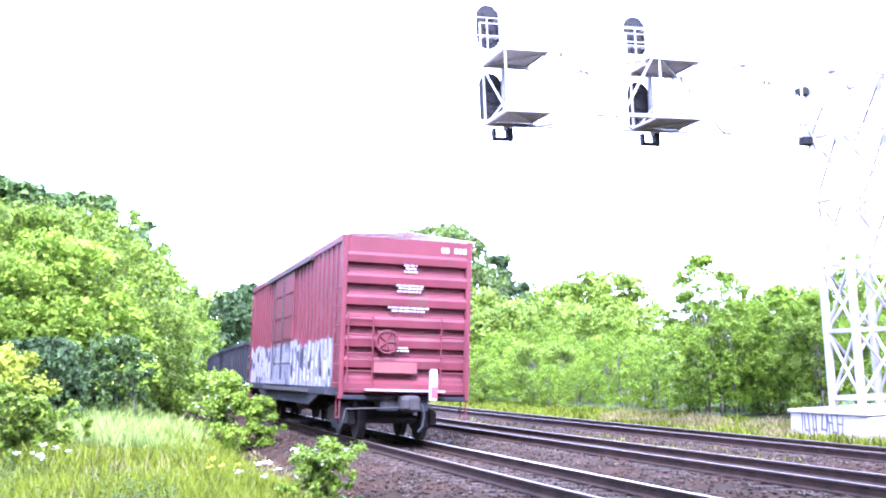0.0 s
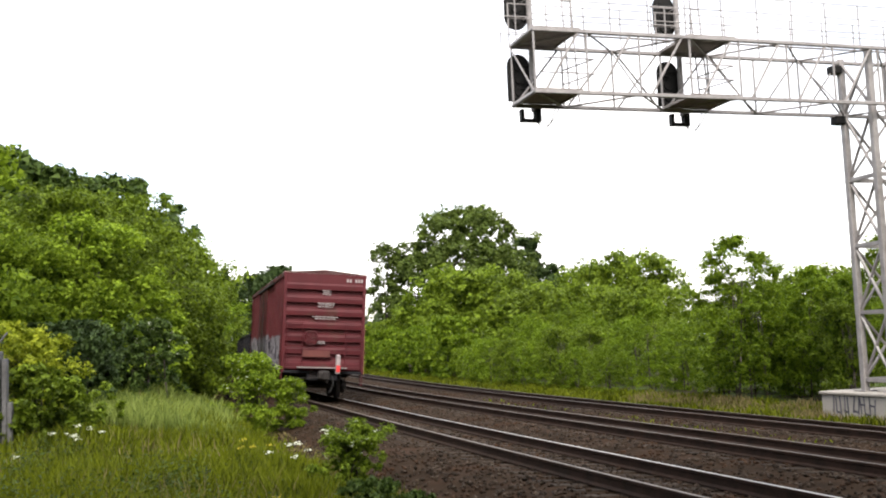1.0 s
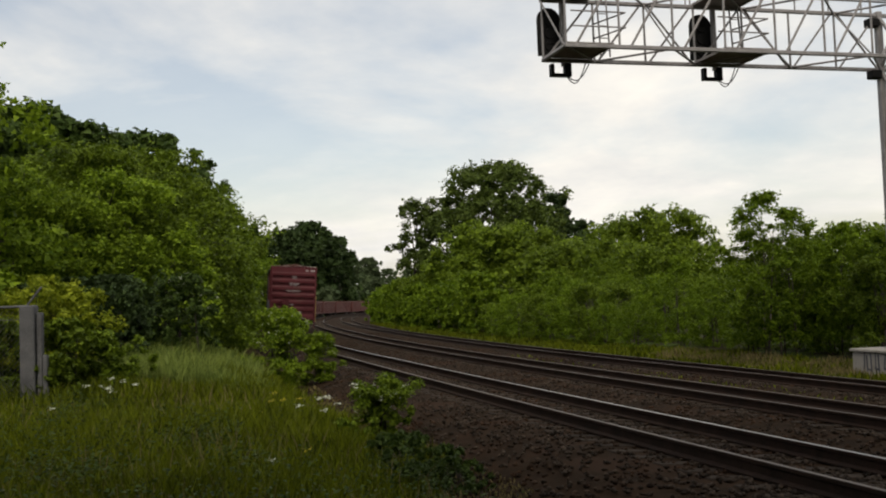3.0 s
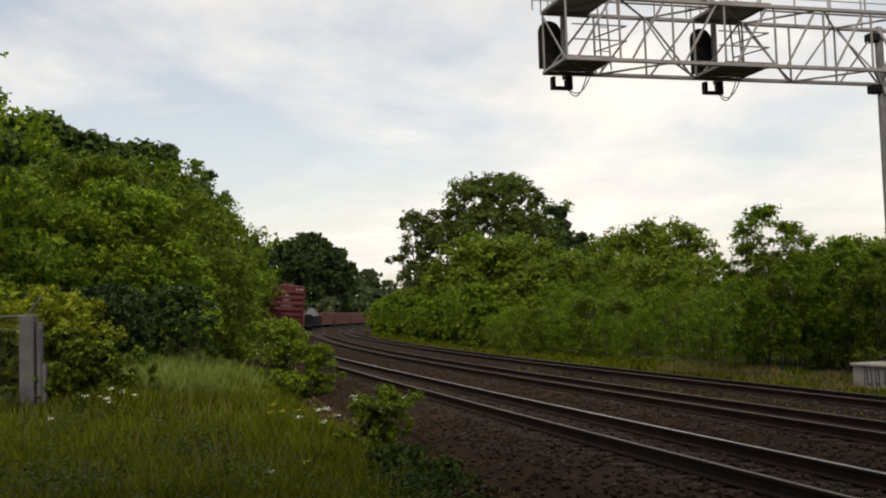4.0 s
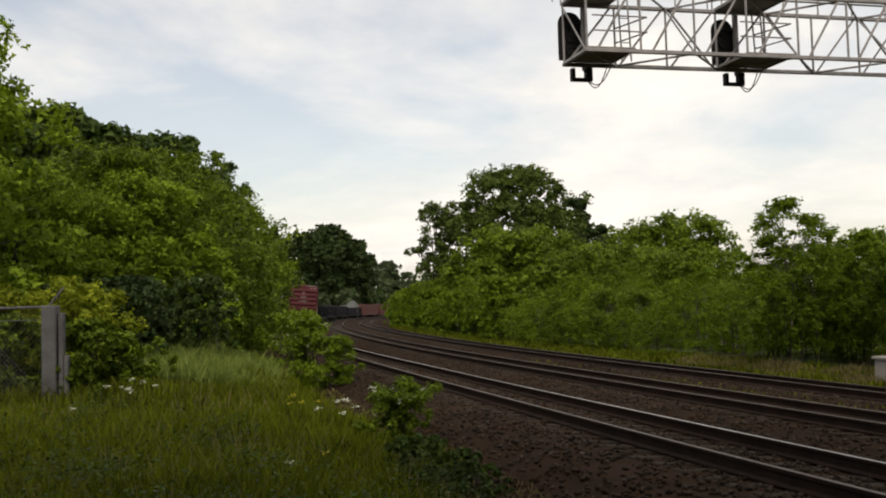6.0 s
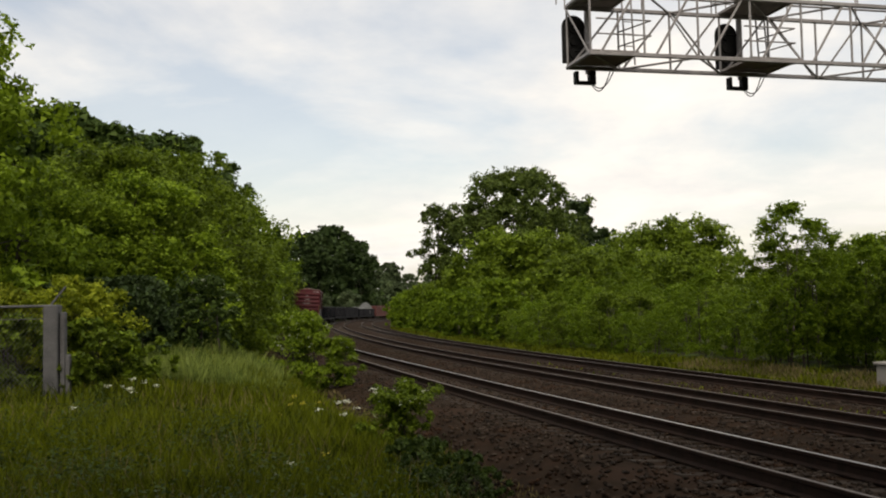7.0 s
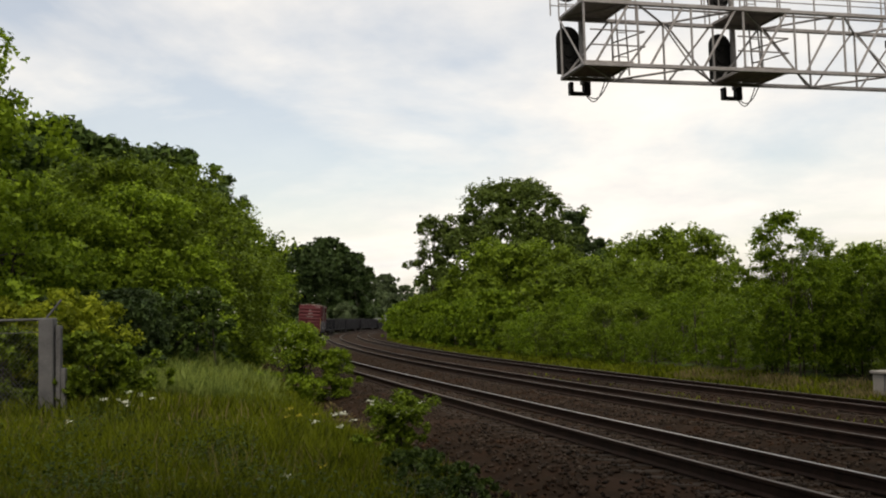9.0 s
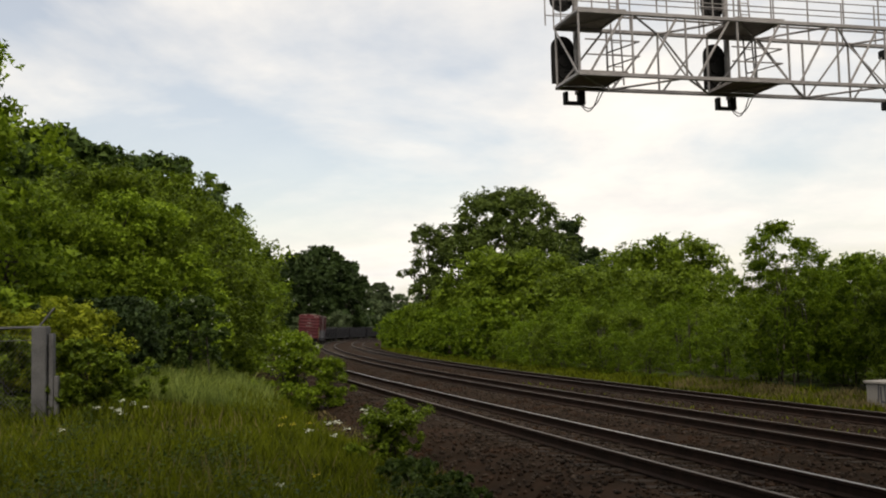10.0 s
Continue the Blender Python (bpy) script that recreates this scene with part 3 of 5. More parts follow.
dome = make_tree("round_tree", 9.6, 10.0, 0.03, 160, 105, 0.15, "leaf_mid", 24, 0.22, top=1.6, ragged=0.12, label="rounded mid green tree, seen behind the hedge or added unseen for shade", group="trees behind the hedge")
place(dome, [(13.1, 84.0, 0.93, 0), (8.0, 85.6, 0.80, 80), (15.0, 80.6, 0.56, 190), (10.9, 86.3, 0.88, 50), (2.5, 95.0, 0.98, 130), (4.6, 83.9, 0.74, 250), (7.6, 69.6, 0.58, 20), (-0.9, 97.0, 1.08, 300), (14.4, 60.3, 0.42, 10), (16.0, 55.8, 0.50, 110), (17.6, 51.1, 0.52, 210), (19.2, 48.3, 0.53, 300), (20.4, 45.6, 0.53, 40), (10.0, 63.2, 0.52, 70), (-8.2, 103.5, 0.50, 40), (-5.2, 101.0, 0.62, 140)], USED)
locust = make_tree("locust_tree", 5.9, 4.0, 0.12, 120, 115, 0.052, "leaf_light", 29, 0.10, core=0.6, top=0.55, trunk=0.038, stems=3, ragged=0.2, label="young tree with thin forked trunks and feathery leaves", group="young trees in the hedge")
place(locust, [(9.2, 35.3, 0.97, 0), (9.0, 36.9, 0.84, 80), (10.1, 36.1, 0.86, 160), (11.3, 39.4, 0.78, 130), (12.0, 36.0, 0.79, 60), (11.7, 38.3, 0.72, 200), (12.7, 34.8, 0.76, 300), (13.6, 33.3, 0.84, 20), (7.4, 42.4, 0.62, 90)], USED)

# out of view on the left: oaks added to cut skylight on the ground
place(oak, [(-18.0, 5.0, 1.15, 70), (-12.0, 0.0, 1.20, 190), (-11.5, -9.0, 1.15, 310)], USED)
# out of view on the right: round trees added to block sky above the ballast
for s, turn in ((9, 30), (1, 150), (-7, 260), (-15, 80), (-23, 200)):
    p = spot(s, 17.0)
    place(dome, [(p.x, p.y, 1.05, turn)], USED)

HEDGE = [
    make_tree("hedge_shrub", 4.6, 4.4, 0.02, 100, 110, 0.056, "leaf_light", 31, 0.18, core=0.8, trunk=0.05, stems=4, label="bright green young tree in the trackside hedge", category="shrub", group="hedge beside the line"),
    make_tree("hedge_shrub", 4.3, 4.6, 0.02, 100, 110, 0.056, "leaf_mid", 32, 0.18, core=0.8, trunk=0.05, stems=4, label="mid green leafy shrub in the trackside hedge", category="shrub", group="hedge beside the line"),
    make_tree("hedge_shrub", 4.9, 4.0, 0.03, 100, 110, 0.058, "leaf_light", 33, 0.18, core=0.8, trunk=0.05, stems=3, label="bright green tall shrub in the trackside hedge", category="shrub", group="hedge beside the line"),
]
FAR_HEDGE = [
    make_tree("hedge_shrub", 4.6, 4.4, 0.02, 75, 60, 0.11, "leaf_light", 34, 0.2, trunk=0.05, stems=4, label="bright green shrub far along the hedge", category="shrub", group="hedge beside the line"),
    make_tree("hedge_shrub", 4.4, 4.6, 0.02, 75, 60, 0.11, "leaf_mid", 35, 0.2, trunk=0.05, stems=4, label="mid green shrub far along the hedge", category="shrub", group="hedge beside the line"),
]


def make_hedge():
    rng = random.Random(8)
    s, k = 12.0, 0
    while s < 150:
        for row, (off, tall) in enumerate(((12.9, 0.78), (16.2, 1.02))):
            if row == 0 and s < 33 or row == 1 and s < 19:
                continue
            p = spot(s + rng.uniform(-0.8, 0.8), off + rng.uniform(-0.6, 0.9))
            grow = (0.66 if s < 40 else 0.8 if s < 60 else 1.0 if s < 80 else 1.15) * tall * rng.uniform(0.85, 1.12)
            place(HEDGE[k % 3] if s < 58 else FAR_HEDGE[k % 2], [(p.x, p.y, grow, rng.uniform(0, 360))], USED)
            k += 1
        s += 2.6 if s < 60 else 3.8


make_hedge()

# verge: bushes by the grass
blossom_bush = make_tree("blossom_bush", 2.2, 1.65, 0.05, 80, 190, 0.036, "leaf_lime", 41, 0.2, trunk=0.03, stems=4, ragged=0.4, blossoms=120, label="light green bush with white blossom on the verge", category="bush")
place(blossom_bush, [(-5.65, 26.4, 1.0, 0), (-4.75, 26.4, 0.66, 130)], USED)
small_bush = make_tree("small_bush", 1.3, 1.05, 0.03, 80, 130, 0.026, "leaf_mid", 42, 0.2, trunk=0.02, stems=3, ragged=0.4, blossoms=26, label="small bush with pale flower heads near the ballast", category="bush")
place(small_bush, [(-1.75, 15.1, 0.92, 0)], USED)
low_bush = make_tree("low_bush", 0.6, 1.15, 0.02, 55, 90, 0.03, "leaf_dark", 43, 0.25, trunk=0.015, stems=4, label="low dark green bush at the edge of the ballast", category="bush", group="low bushes at the ballast edge")
place(low_bush, [(-1.3, 13.5, 0.90, 0), (-0.9, 12.6, 0.85, 80), (-1.4, 12.3, 0.90, 160), (-0.6, 11.8, 0.70, 240), (-1.0, 11.4, 0.70, 320)], USED)
verge_bush = make_tree("verge_bush", 2.0, 2.2, 0.02, 75, 75, 0.055, "leaf_mid", 44, 0.2, trunk=0.03, stems=4, label="leafy green bush in front of the wood", category="bush", group="bushes before the wood")
place(verge_bush, [(-8.4, 19.2, 0.80, 0), (-7.9, 20.0, 0.72, 80), (-10.1, 19.6, 0.80, 240), (-12.4, 40.1, 1.20, 250), (-14.2, 50.0, 1.40, 10), (-16.7, 61.8, 1.60, 45), (-11.3, 20.0, 1.00, 130), (-20.7, 79.3, 1.80, 85), (-27.0, 108.7, 2.00, 150)], USED)
yellow_bush = make_tree("yellow_green_bush", 2.5, 1.9, 0.25, 60, 110, 0.04, "leaf_yellow", 45, 0.17, trunk=0.03, stems=3, label="yellow green bush leaning over the fence", category="bush", group="yellow green bushes by the fence")
place(yellow_bush, [(-9.7, 21.4, 1.00, 0), (-9.5, 22.1, 0.95, 100), (-11.3, 22.3, 1.00, 200), (-11.6, 21.6, 1.00, 280)], USED)
elder = make_tree("blossom_shrub", 2.25, 2.4, 0.1, 80, 110, 0.045, "leaf_dark", 46, 0.19, trunk=0.03, stems=3, blossoms=90, label="dark shrub with white blossom before the wood", category="bush")
place(elder, [(-8.7, 27.2, 1.00, 0)], USED)
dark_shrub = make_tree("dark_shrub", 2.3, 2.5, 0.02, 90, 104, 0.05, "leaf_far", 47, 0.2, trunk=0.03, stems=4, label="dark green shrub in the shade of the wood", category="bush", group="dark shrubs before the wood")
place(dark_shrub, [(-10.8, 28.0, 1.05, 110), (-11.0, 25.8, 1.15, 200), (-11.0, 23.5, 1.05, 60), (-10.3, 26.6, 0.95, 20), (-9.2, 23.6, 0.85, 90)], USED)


def make_flowers(name, mat, label, groups, seed, size=0.035):
    """Flower heads: flat umbels of small petals."""
    rng = np.random.default_rng(seed)
    pts = []
    for x, y, z, spread, n in groups:
        c = np.stack([rng.normal(x, spread, n), rng.normal(y, spread, n), z + rng.normal(0, spread * 0.5, n)], 1)
        cc = np.repeat(c, 14, 0) + rng.normal(0, 0.035, (n * 14, 3)) * np.array([1, 1, 0.4])
        pts.append(leaf_faces(rng, cc, np.tile([0, -0.3, 1.0], (len(cc), 1)), size, 0.8))
    ob = quads_object(name, np.concatenate(pts), M[mat])
    return tagged(ob, label, "flowers", kind="stuff")


make_flowers("white_flowers", "blossom", "small white flower heads in the grass", [(-6.81, 17.74, 0.49, 0.22, 8), (-2.78, 15.76, 0.24, 0.15, 3), (-7.18, 15.96, 0.32, 0.35, 4), (-2.77, 15.25, 0.35, 0.25, 3), (-2.41, 10.73, 0.2, 0.3, 3)], 3, 0.018)
make_flowers("yellow_flowers", "buttercup", "small yellow flowers scattered in the grass", [(-3.67, 16.60, 0.26, 0.2, 5), (-2.02, 10.30, 0.20, 0.25, 1), (-6.57, 14.59, 0.33, 0.8, 2)], 4, 0.013)


# ---- grass ----
def make_grass(name, mat, n, seed, area, tall, label, width=0.008, clump=0.0):
    """Single tapering blades, bent over; area: a function giving n places."""
    rng = np.random.default_rng(seed)
    x, y = area(rng, n)
    s, o = offset_of(x, y)
    z = land(o, s)
    patch = np.array([noise.noise((float(a) * 0.45, float(b) * 0.45, seed)) for a, b in zip(x, y)])
    h = tall * (0.75 + 0.55 * patch) * rng.uniform(0.5, 1.3, len(x))
    h = np.maximum(h, tall * 0.2)
    a = rng.uniform(0, 6.283, len(x))
    b = rng.normal(0, 0.28, (len(x), 2)) * h[:, None]
    w = width * rng.uniform(0.7, 1.5, len(x)) * (0.6 + np.hypot(x, y) / 18)
    base = np.stack([x, y, z - 0.02], 1)
    side = np.stack([np.cos(a) * w, np.sin(a) * w, np.zeros(len(x))], 1)
    mid = base + np.stack([b[:, 0] * 0.35, b[:, 1] * 0.35, h * 0.6], 1)
    tip = base + np.stack([b[:, 0], b[:, 1], h], 1)
    q = np.stack([base - side, base + side, mid + side * 0.8, tip], 1)
    q2 = np.stack([base - side, mid + side * 0.8, tip, mid - side * 0.8], 1)
    ob = quads_object(name, np.concatenate([q, q2]) if clump else q2, M[mat])
    return tagged(ob, label, "grass", kind="stuff")


def verge_area(rng, n):
    d = 8 + 34 * rng.uniform(0, 1, n * 3) ** 1.5
    az = np.radians(rng.uniform(-2, 33, n * 3))
    x, y = -d * np.sin(az), d * np.cos(az)
    s, o = offset_of(x, y)
    edge = -3.25 - 0.35 * np.sin(y * 1.3) - np.abs(rng.normal(0, 0.35, len(x)))
    keep = o < edge
    return x[keep][:n], y[keep][:n]


def strip_area(lo, hi, s0, s1):
    def area(rng, n):
        s = s0 + (s1 - s0) * rng.uniform(0, 1, n) ** 1.4
        o = rng.uniform(lo, hi, n)
        return spots(s, o)
    return area


make_grass("verge_grass", "grass", 90000, 61, verge_area, 0.42, "tall green grass on the trackside verge")
make_grass("mound_grass", "palegrass", 16000, 68, strip_area(-8.6, -4.1, 16, 31), 0.62, "pale tall grass on the low mound", 0.009)
make_grass("verge_stalks", "straw", 3500, 62, verge_area, 0.5, "thin dry stalks standing in the grass", 0.004)
make_grass("hedge_grass", "grass", 36000, 63, strip_area(10.3, 13.5, 5, 120), 0.34, "green grass along the foot of the hedge", 0.012)
make_grass("hedge_stalks", "straw", 9000, 64, strip_area(10.9, 13.0, 8, 30), 0.36, "dry grass beside the far track", 0.01)
make_grass("track_weeds", "grass", 260, 65, strip_area(4.9, 6.2, 10, 30), 0.14, "weeds growing between the tracks", 0.01)
make_grass("verge_stubble", "straw", 5000, 66, strip_area(-3.7, -2.7, 4, 60), 0.12, "short dry growth at the ballast edge", 0.01)
make_grass("wood_edge_grass", "grass", 14000, 67, strip_area(-9, -3.6, 30, 110), 0.5, "tall grass between the wood and the track", 0.014)


# weeds with broad leaves in the grass
def make_weeds():
    rng = np.random.default_rng(71)
    cx, cy = verge_area(rng, 70)
    x = np.repeat(cx, 14) + rng.normal(0, 0.32, len(cx) * 14)
    y = np.repeat(cy, 14) + rng.normal(0, 0.45, len(cx) * 14)
    keep = offset_of(x, y)[1] < -3.4
    x, y = x[keep], y[keep]
    s, o = offset_of(x, y)
    z = land(o, s)
    c = np.repeat(np.stack([x, y, z + 0.18], 1), 26, 0)
    k = rng.normal(0, 1, c.shape) * np.array([0.11, 0.11, 0.13])
    c = c + k
    c[:, 2] = np.maximum(c[:, 2], 0.03 + np.repeat(z, 26))
    ob = quads_object("verge_weeds", leaf_faces(rng, c, np.tile([0, 0, 1.0], (len(c), 1)), 0.026), M["leaf_dark"])
    tagged(ob, "broad leaved weeds among the grass", "weeds", kind="stuff")


make_weeds()


# ---- signal bridge over the line ----
BRIDGE = Matrix.Translation(spot(14.8, 2.44, 7.45)) @ pose(0, 0, 0, 0, 0, -math.degrees(heading(14.8)))
DEEP, TALL, LONG, MAST, NEAR = 1.42, 1.45, 12.0, 9.5, 0.34


def make_bridge():
    b = empty("signal_bridge", BRIDGE)
    tagged(b, "grey galvanised lattice cantilever signal bridge over the tracks", "signal bridge")
    for y in (0, DEEP):
        for z in (0, TALL):
            c = Solid().box(0, LONG, y - 0.046, y + 0.046, z - 0.046, z + 0.046, 0.012)
            c.make("chord", M["steel"], b)
    n = 7
    step = MAST / n
    far = "//x/\\/x//"
    for i in range(n + 2):
        a, e = i * step, (i + 1) * step
        Solid().bar((a + 0.2 * step, 0, 0), (e - 0.14 * step, 0, TALL), 0.032).make("diagonal", M["steel"], b)
        for way, z0, z1 in (("/", 0, TALL), ("\\", TALL, 0)):
            if far[i] in (way, "x"):
                Solid().bar((a + 0.08, DEEP, z0), (e - 0.08, DEEP, z1), 0.028).make("diagonal", M["steel"], b)
        for y in (0, DEEP):
            Solid().bar((a + (0.04 if i == 0 else 0), y, 0), (a + (0.04 if i == 0 else 0), y, TALL), 0.028).make("upright", M["steel"], b)
    for z, ph in ((0, 0), (TALL, 1)):
        for i in range(n + 2):
            a, e = i * step, (i + 1) * step
            y0, y1 = (0, DEEP) if (i + ph) % 2 == 0 else (DEEP, 0)
            Solid().bar((a, y0, z), (e, y1, z), 0.028).make("lacing", M["steel"], b)
    for z in (0, TALL):
        Solid().bar((0.04, 0, z), (0.04, DEEP, z), 0.05).make("end_beam", M["steel"], b)
    for i in range(0, n, 2):
        Solid().bar((i * step, 0, 0), (i * step, DEEP, TALL), 0.022).make("cross_brace", M["steel"], b)
    for x0, x1 in ((0.05, 1.22), (4.05, 5.35)):
        for z in (0, TALL):
            deck = Solid().box(x0, x0 + 0.05, 0.05, DEEP - 0.05, z + 0.02, z + 0.058).make("walkway_deck", M["deck"], b, "dark grey steel grating deck")
            Solid().box(x1 - 0.05, x1, 0.05, DEEP - 0.05, z + 0.02, z + 0.058).make("bearer", M["deck"], deck)
            for k in range(9):
                y = 0.06 + k * (DEEP - 0.12) / 8
                Solid().box(x0, x1, y - 0.075, y + 0.075, z + 0.06, z + 0.085).make("grating_plank", M["deck"], deck)
    for k in range(3):
        y = 0.12 + k * 0.2
        Solid().box(1.2, LONG, y - 0.045, y + 0.045, TALL + 0.06, TALL + 0.08).make("walkway_plank", M["deck"], b)
    # handrails above the upper deck
    for y in (0, DEEP):
        for h in (0.36, 0.72, 1.08):
            Solid().bar((0, y, TALL + h), (LONG, y, TALL + h), 0.016).make("handrail", M["steel"], b)
        for i in range(13):
            x = i * LONG / 12
            Solid().bar((x, y, TALL), (x, y, TALL + 1.08), 0.02).make("rail_post", M["steel"], b)
    for x in (1.35, 5.1):
        for z in (0.5, 0.85):
            Solid().path([(x - 1.1, 0.15, z), (x + 0.25, 0.15, z), (x - 0.1, DEEP - 0.2, z)], 0.02).make("guard_rail", M["steel"], b)
    # mast with crossed bracing
    foot = 0.14 - 7.45
    for x in (MAST, MAST + 1.5):
        for y in (NEAR, DEEP):
            Solid().box(x - 0.085, x + 0.085, y - 0.085, y + 0.085, foot, TALL + 0.1, 0.02).make("mast_leg", M["steel"], b)
            Solid().box(x - 0.2, x + 0.2, y - 0.2, y + 0.2, foot, foot + 0.03).make("base_plate", M["steel"], b)
    lift = (0 - foot - 0.3) / 4
    for i in range(4):
        z0, z1 = foot + 0.3 + i * lift, foot + 0.3 + (i + 1) * lift
        for y in (NEAR, DEEP):
            br = Solid().bar((MAST, y, z0), (MAST + 1.5, y, z1), 0.04).bar((MAST + 1.5, y, z0), (MAST, y, z1), 0.04)
            br.make("crossed_brace", M["steel"], b)
            Solid().box(MAST, MAST + 1.5, y - 0.05, y + 0.05, z0 - 0.05, z0 + 0.05).make("strut", M["steel"], b)
        for x in (MAST, MAST + 1.5):
            br = Solid().bar((x, NEAR, z0), (x, DEEP, z1), 0.04).bar((x, DEEP, z0), (x, NEAR, z1), 0.04)
            br.make("crossed_brace", M["steel"], b)
            Solid().box(x - 0.05, x + 0.05, NEAR, DEEP, z0 - 0.05, z0 + 0.05).make("strut", M["steel"], b)
    for x in (MAST, MAST + 1.5):
        Solid().bar((x, NEAR, 0), (x, DEEP, TALL), 0.045).bar((x, DEEP, 0), (x, NEAR, TALL), 0.045).make("crossed_brace", M["steel"], b)
    for z in (-0.12, TALL - 0.2):
        Solid().box(MAST - 0.35, MAST - 0.05, DEEP - 0.14, DEEP + 0.14, z - 0.12, z + 0.1, 0.02).make("bracket", M["signal"], b, "dark clamp where the arm meets the mast")


make_bridge()


def head_outline(w, z0, z1, both):
    r = w / 2
    arc = [(r * math.cos(a), z1 - r + r * math.sin(a)) for a in np.linspace(0, math.pi, 11)]
    low = [(r * math.cos(a), z0 + r + r * math.sin(a)) for a in np.linspace(math.pi, 2 * math.pi, 11)] if both else [(-r, z0), (r, z0)]
    return arc + low


def make_signal(x, step):
    """A hanging pole with two heads on the far side of the bridge."""
    g = empty("railway_signal", BRIDGE @ pose(x, DEEP + 0.16, 0))
    tagged(g, "black colour light signal with two heads on a grey pole", "railway signal", "signals on the bridge")
    Solid().bar((0, -0.02, -0.1), (0, -0.02, 3.3), 0.075, 10).make("pole", M["steel"], g)
    Solid().box(-0.36, 0.16, -0.1, 0.06, -0.36, -0.29).box(-0.36, -0.28, -0.1, 0.06, -0.29, -0.06).box(0.0, 0.16, -0.1, 0.06, -0.29, -0.04).make("hanger_bracket", M["signal"], g, "black square steel bracket under the bridge")
    for z0, z1, both in ((0.16, 1.34, False), (1.95, 3.08, True)):
        ob = Solid().prism([(px - 0.32, pz) for px, pz in head_outline(0.60, z0, z1, both)], 0.06, 0.10).make("backplate", M["signal"], g)
        for k in range(3):
            z = z0 + 0.24 + k * 0.31
            h = Solid().bar((-0.32, 0.02, z), (-0.32, 0.06, z), 0.12, 12, 0.13)
            h.make("lamp_housing", M["signal"], ob)
            Solid().bar((-0.32, 0.10, z), (-0.32, 0.36, z + 0.0), 0.125, 12, 0.13).make("hood", M["signal"], ob)
        for zz in (z0 + 0.3, z1 - 0.3):
            Solid().bar((-0.32, 0.02, zz), (0, -0.02, zz), 0.03).make("head_arm", M["signal"], g)
    ladder = Solid()
    for dx in (step, step + 0.24):
        ladder.bar((dx, -0.45, 0.06), (dx, -0.2, 3.1), 0.022)
    for k in range(10):
        f = k / 10 + 0.05
        ladder.bar((step, -0.45 + 0.25 * f, 0.06 + 3.04 * f), (step + 0.24, -0.45 + 0.25 * f, 0.06 + 3.04 * f), 0.014)
    ladder.make("ladder", M["steel"], g)
    cage = Solid()
    for zz in (1.75, 2.2, 2.65):
        cage.path([(-0.85, -0.2, zz), (-0.15, -0.2, zz), (-0.15, 0.1, zz)], 0.016)
    cage.bar((-0.85, -0.2, 1.5), (-0.85, -0.2, 2.65), 0.018).bar((-0.45, -0.2, 1.5), (-0.45, -0.2, 2.65), 0.018)
    cage.make("guard", M["steel"], g)
    wire = Solid()
    for j in range(2):
        pts = [(0.05 + 0.5 * k / 10 * (1 + 0.15 * j), -0.05 - 0.05 * j, -0.36 + 0.34 * (k / 10) ** 2 - 0.22 * math.sin(math.pi * k / 10) * (1 - 0.3 * j)) for k in range(11)]
        wire.path(pts, 0.014, 5)
    wire.make("cable", M["signal"], g, "loose black cable loop")
    return g


make_signal(0.62, 0.78)
make_signal(4.70, 0.28)


# ---- concrete plinth ----
def make_plinth():
    p = empty("concrete_plinth", Matrix.Translation(spot(14.8, 2.44, 0)) @ pose(0, 0, 0, 0, 0, -math.degrees(heading(14.8))))
    tagged(p, "pale concrete plinth with dark spray paint under the mast", "plinth")
    Solid().box(MAST - 0.55, MAST + 2.6, -0.5, DEEP + 1.1, -0.9, 0.06, 0.03).box(MAST - 0.60, MAST + 2.65, -0.55, DEEP + 1.15, 0.055, 0.14, 0.02).make("block", M["concrete"], p)
    rng = random.Random(4)
    face = Solid()
    y, xf = 0.45, MAST - 0.556
    while y < 2.15:
        w = rng.uniform(0.04, 0.06)
        top, low = 0.02 + rng.uniform(-0.04, 0.06), -0.42 + rng.uniform(-0.06, 0.06)
        tilt = rng.uniform(-0.08, 0.08)
        face.add([(xf, y, low), (xf, y + w, low), (xf, y + w + tilt, top), (xf, y + tilt, top)], [(0, 1, 2, 3)])
        if rng.random() < 0.55:
            z = rng.choice([low + 0.03, (low + top) / 2, top - 0.05])
            face.add([(xf - 0.001, y, z), (xf - 0.001, y + 0.2, z + 0.03), (xf - 0.001, y + 0.2, z + 0.08), (xf - 0.001, y, z + 0.05)], [(0, 1, 2, 3)])
        y += rng.uniform(0.11, 0.2)
    tagged(face.make("spray_marks", M["spraydark"], p, "dark spray painted strokes"), kind="stuff")


make_plinth()


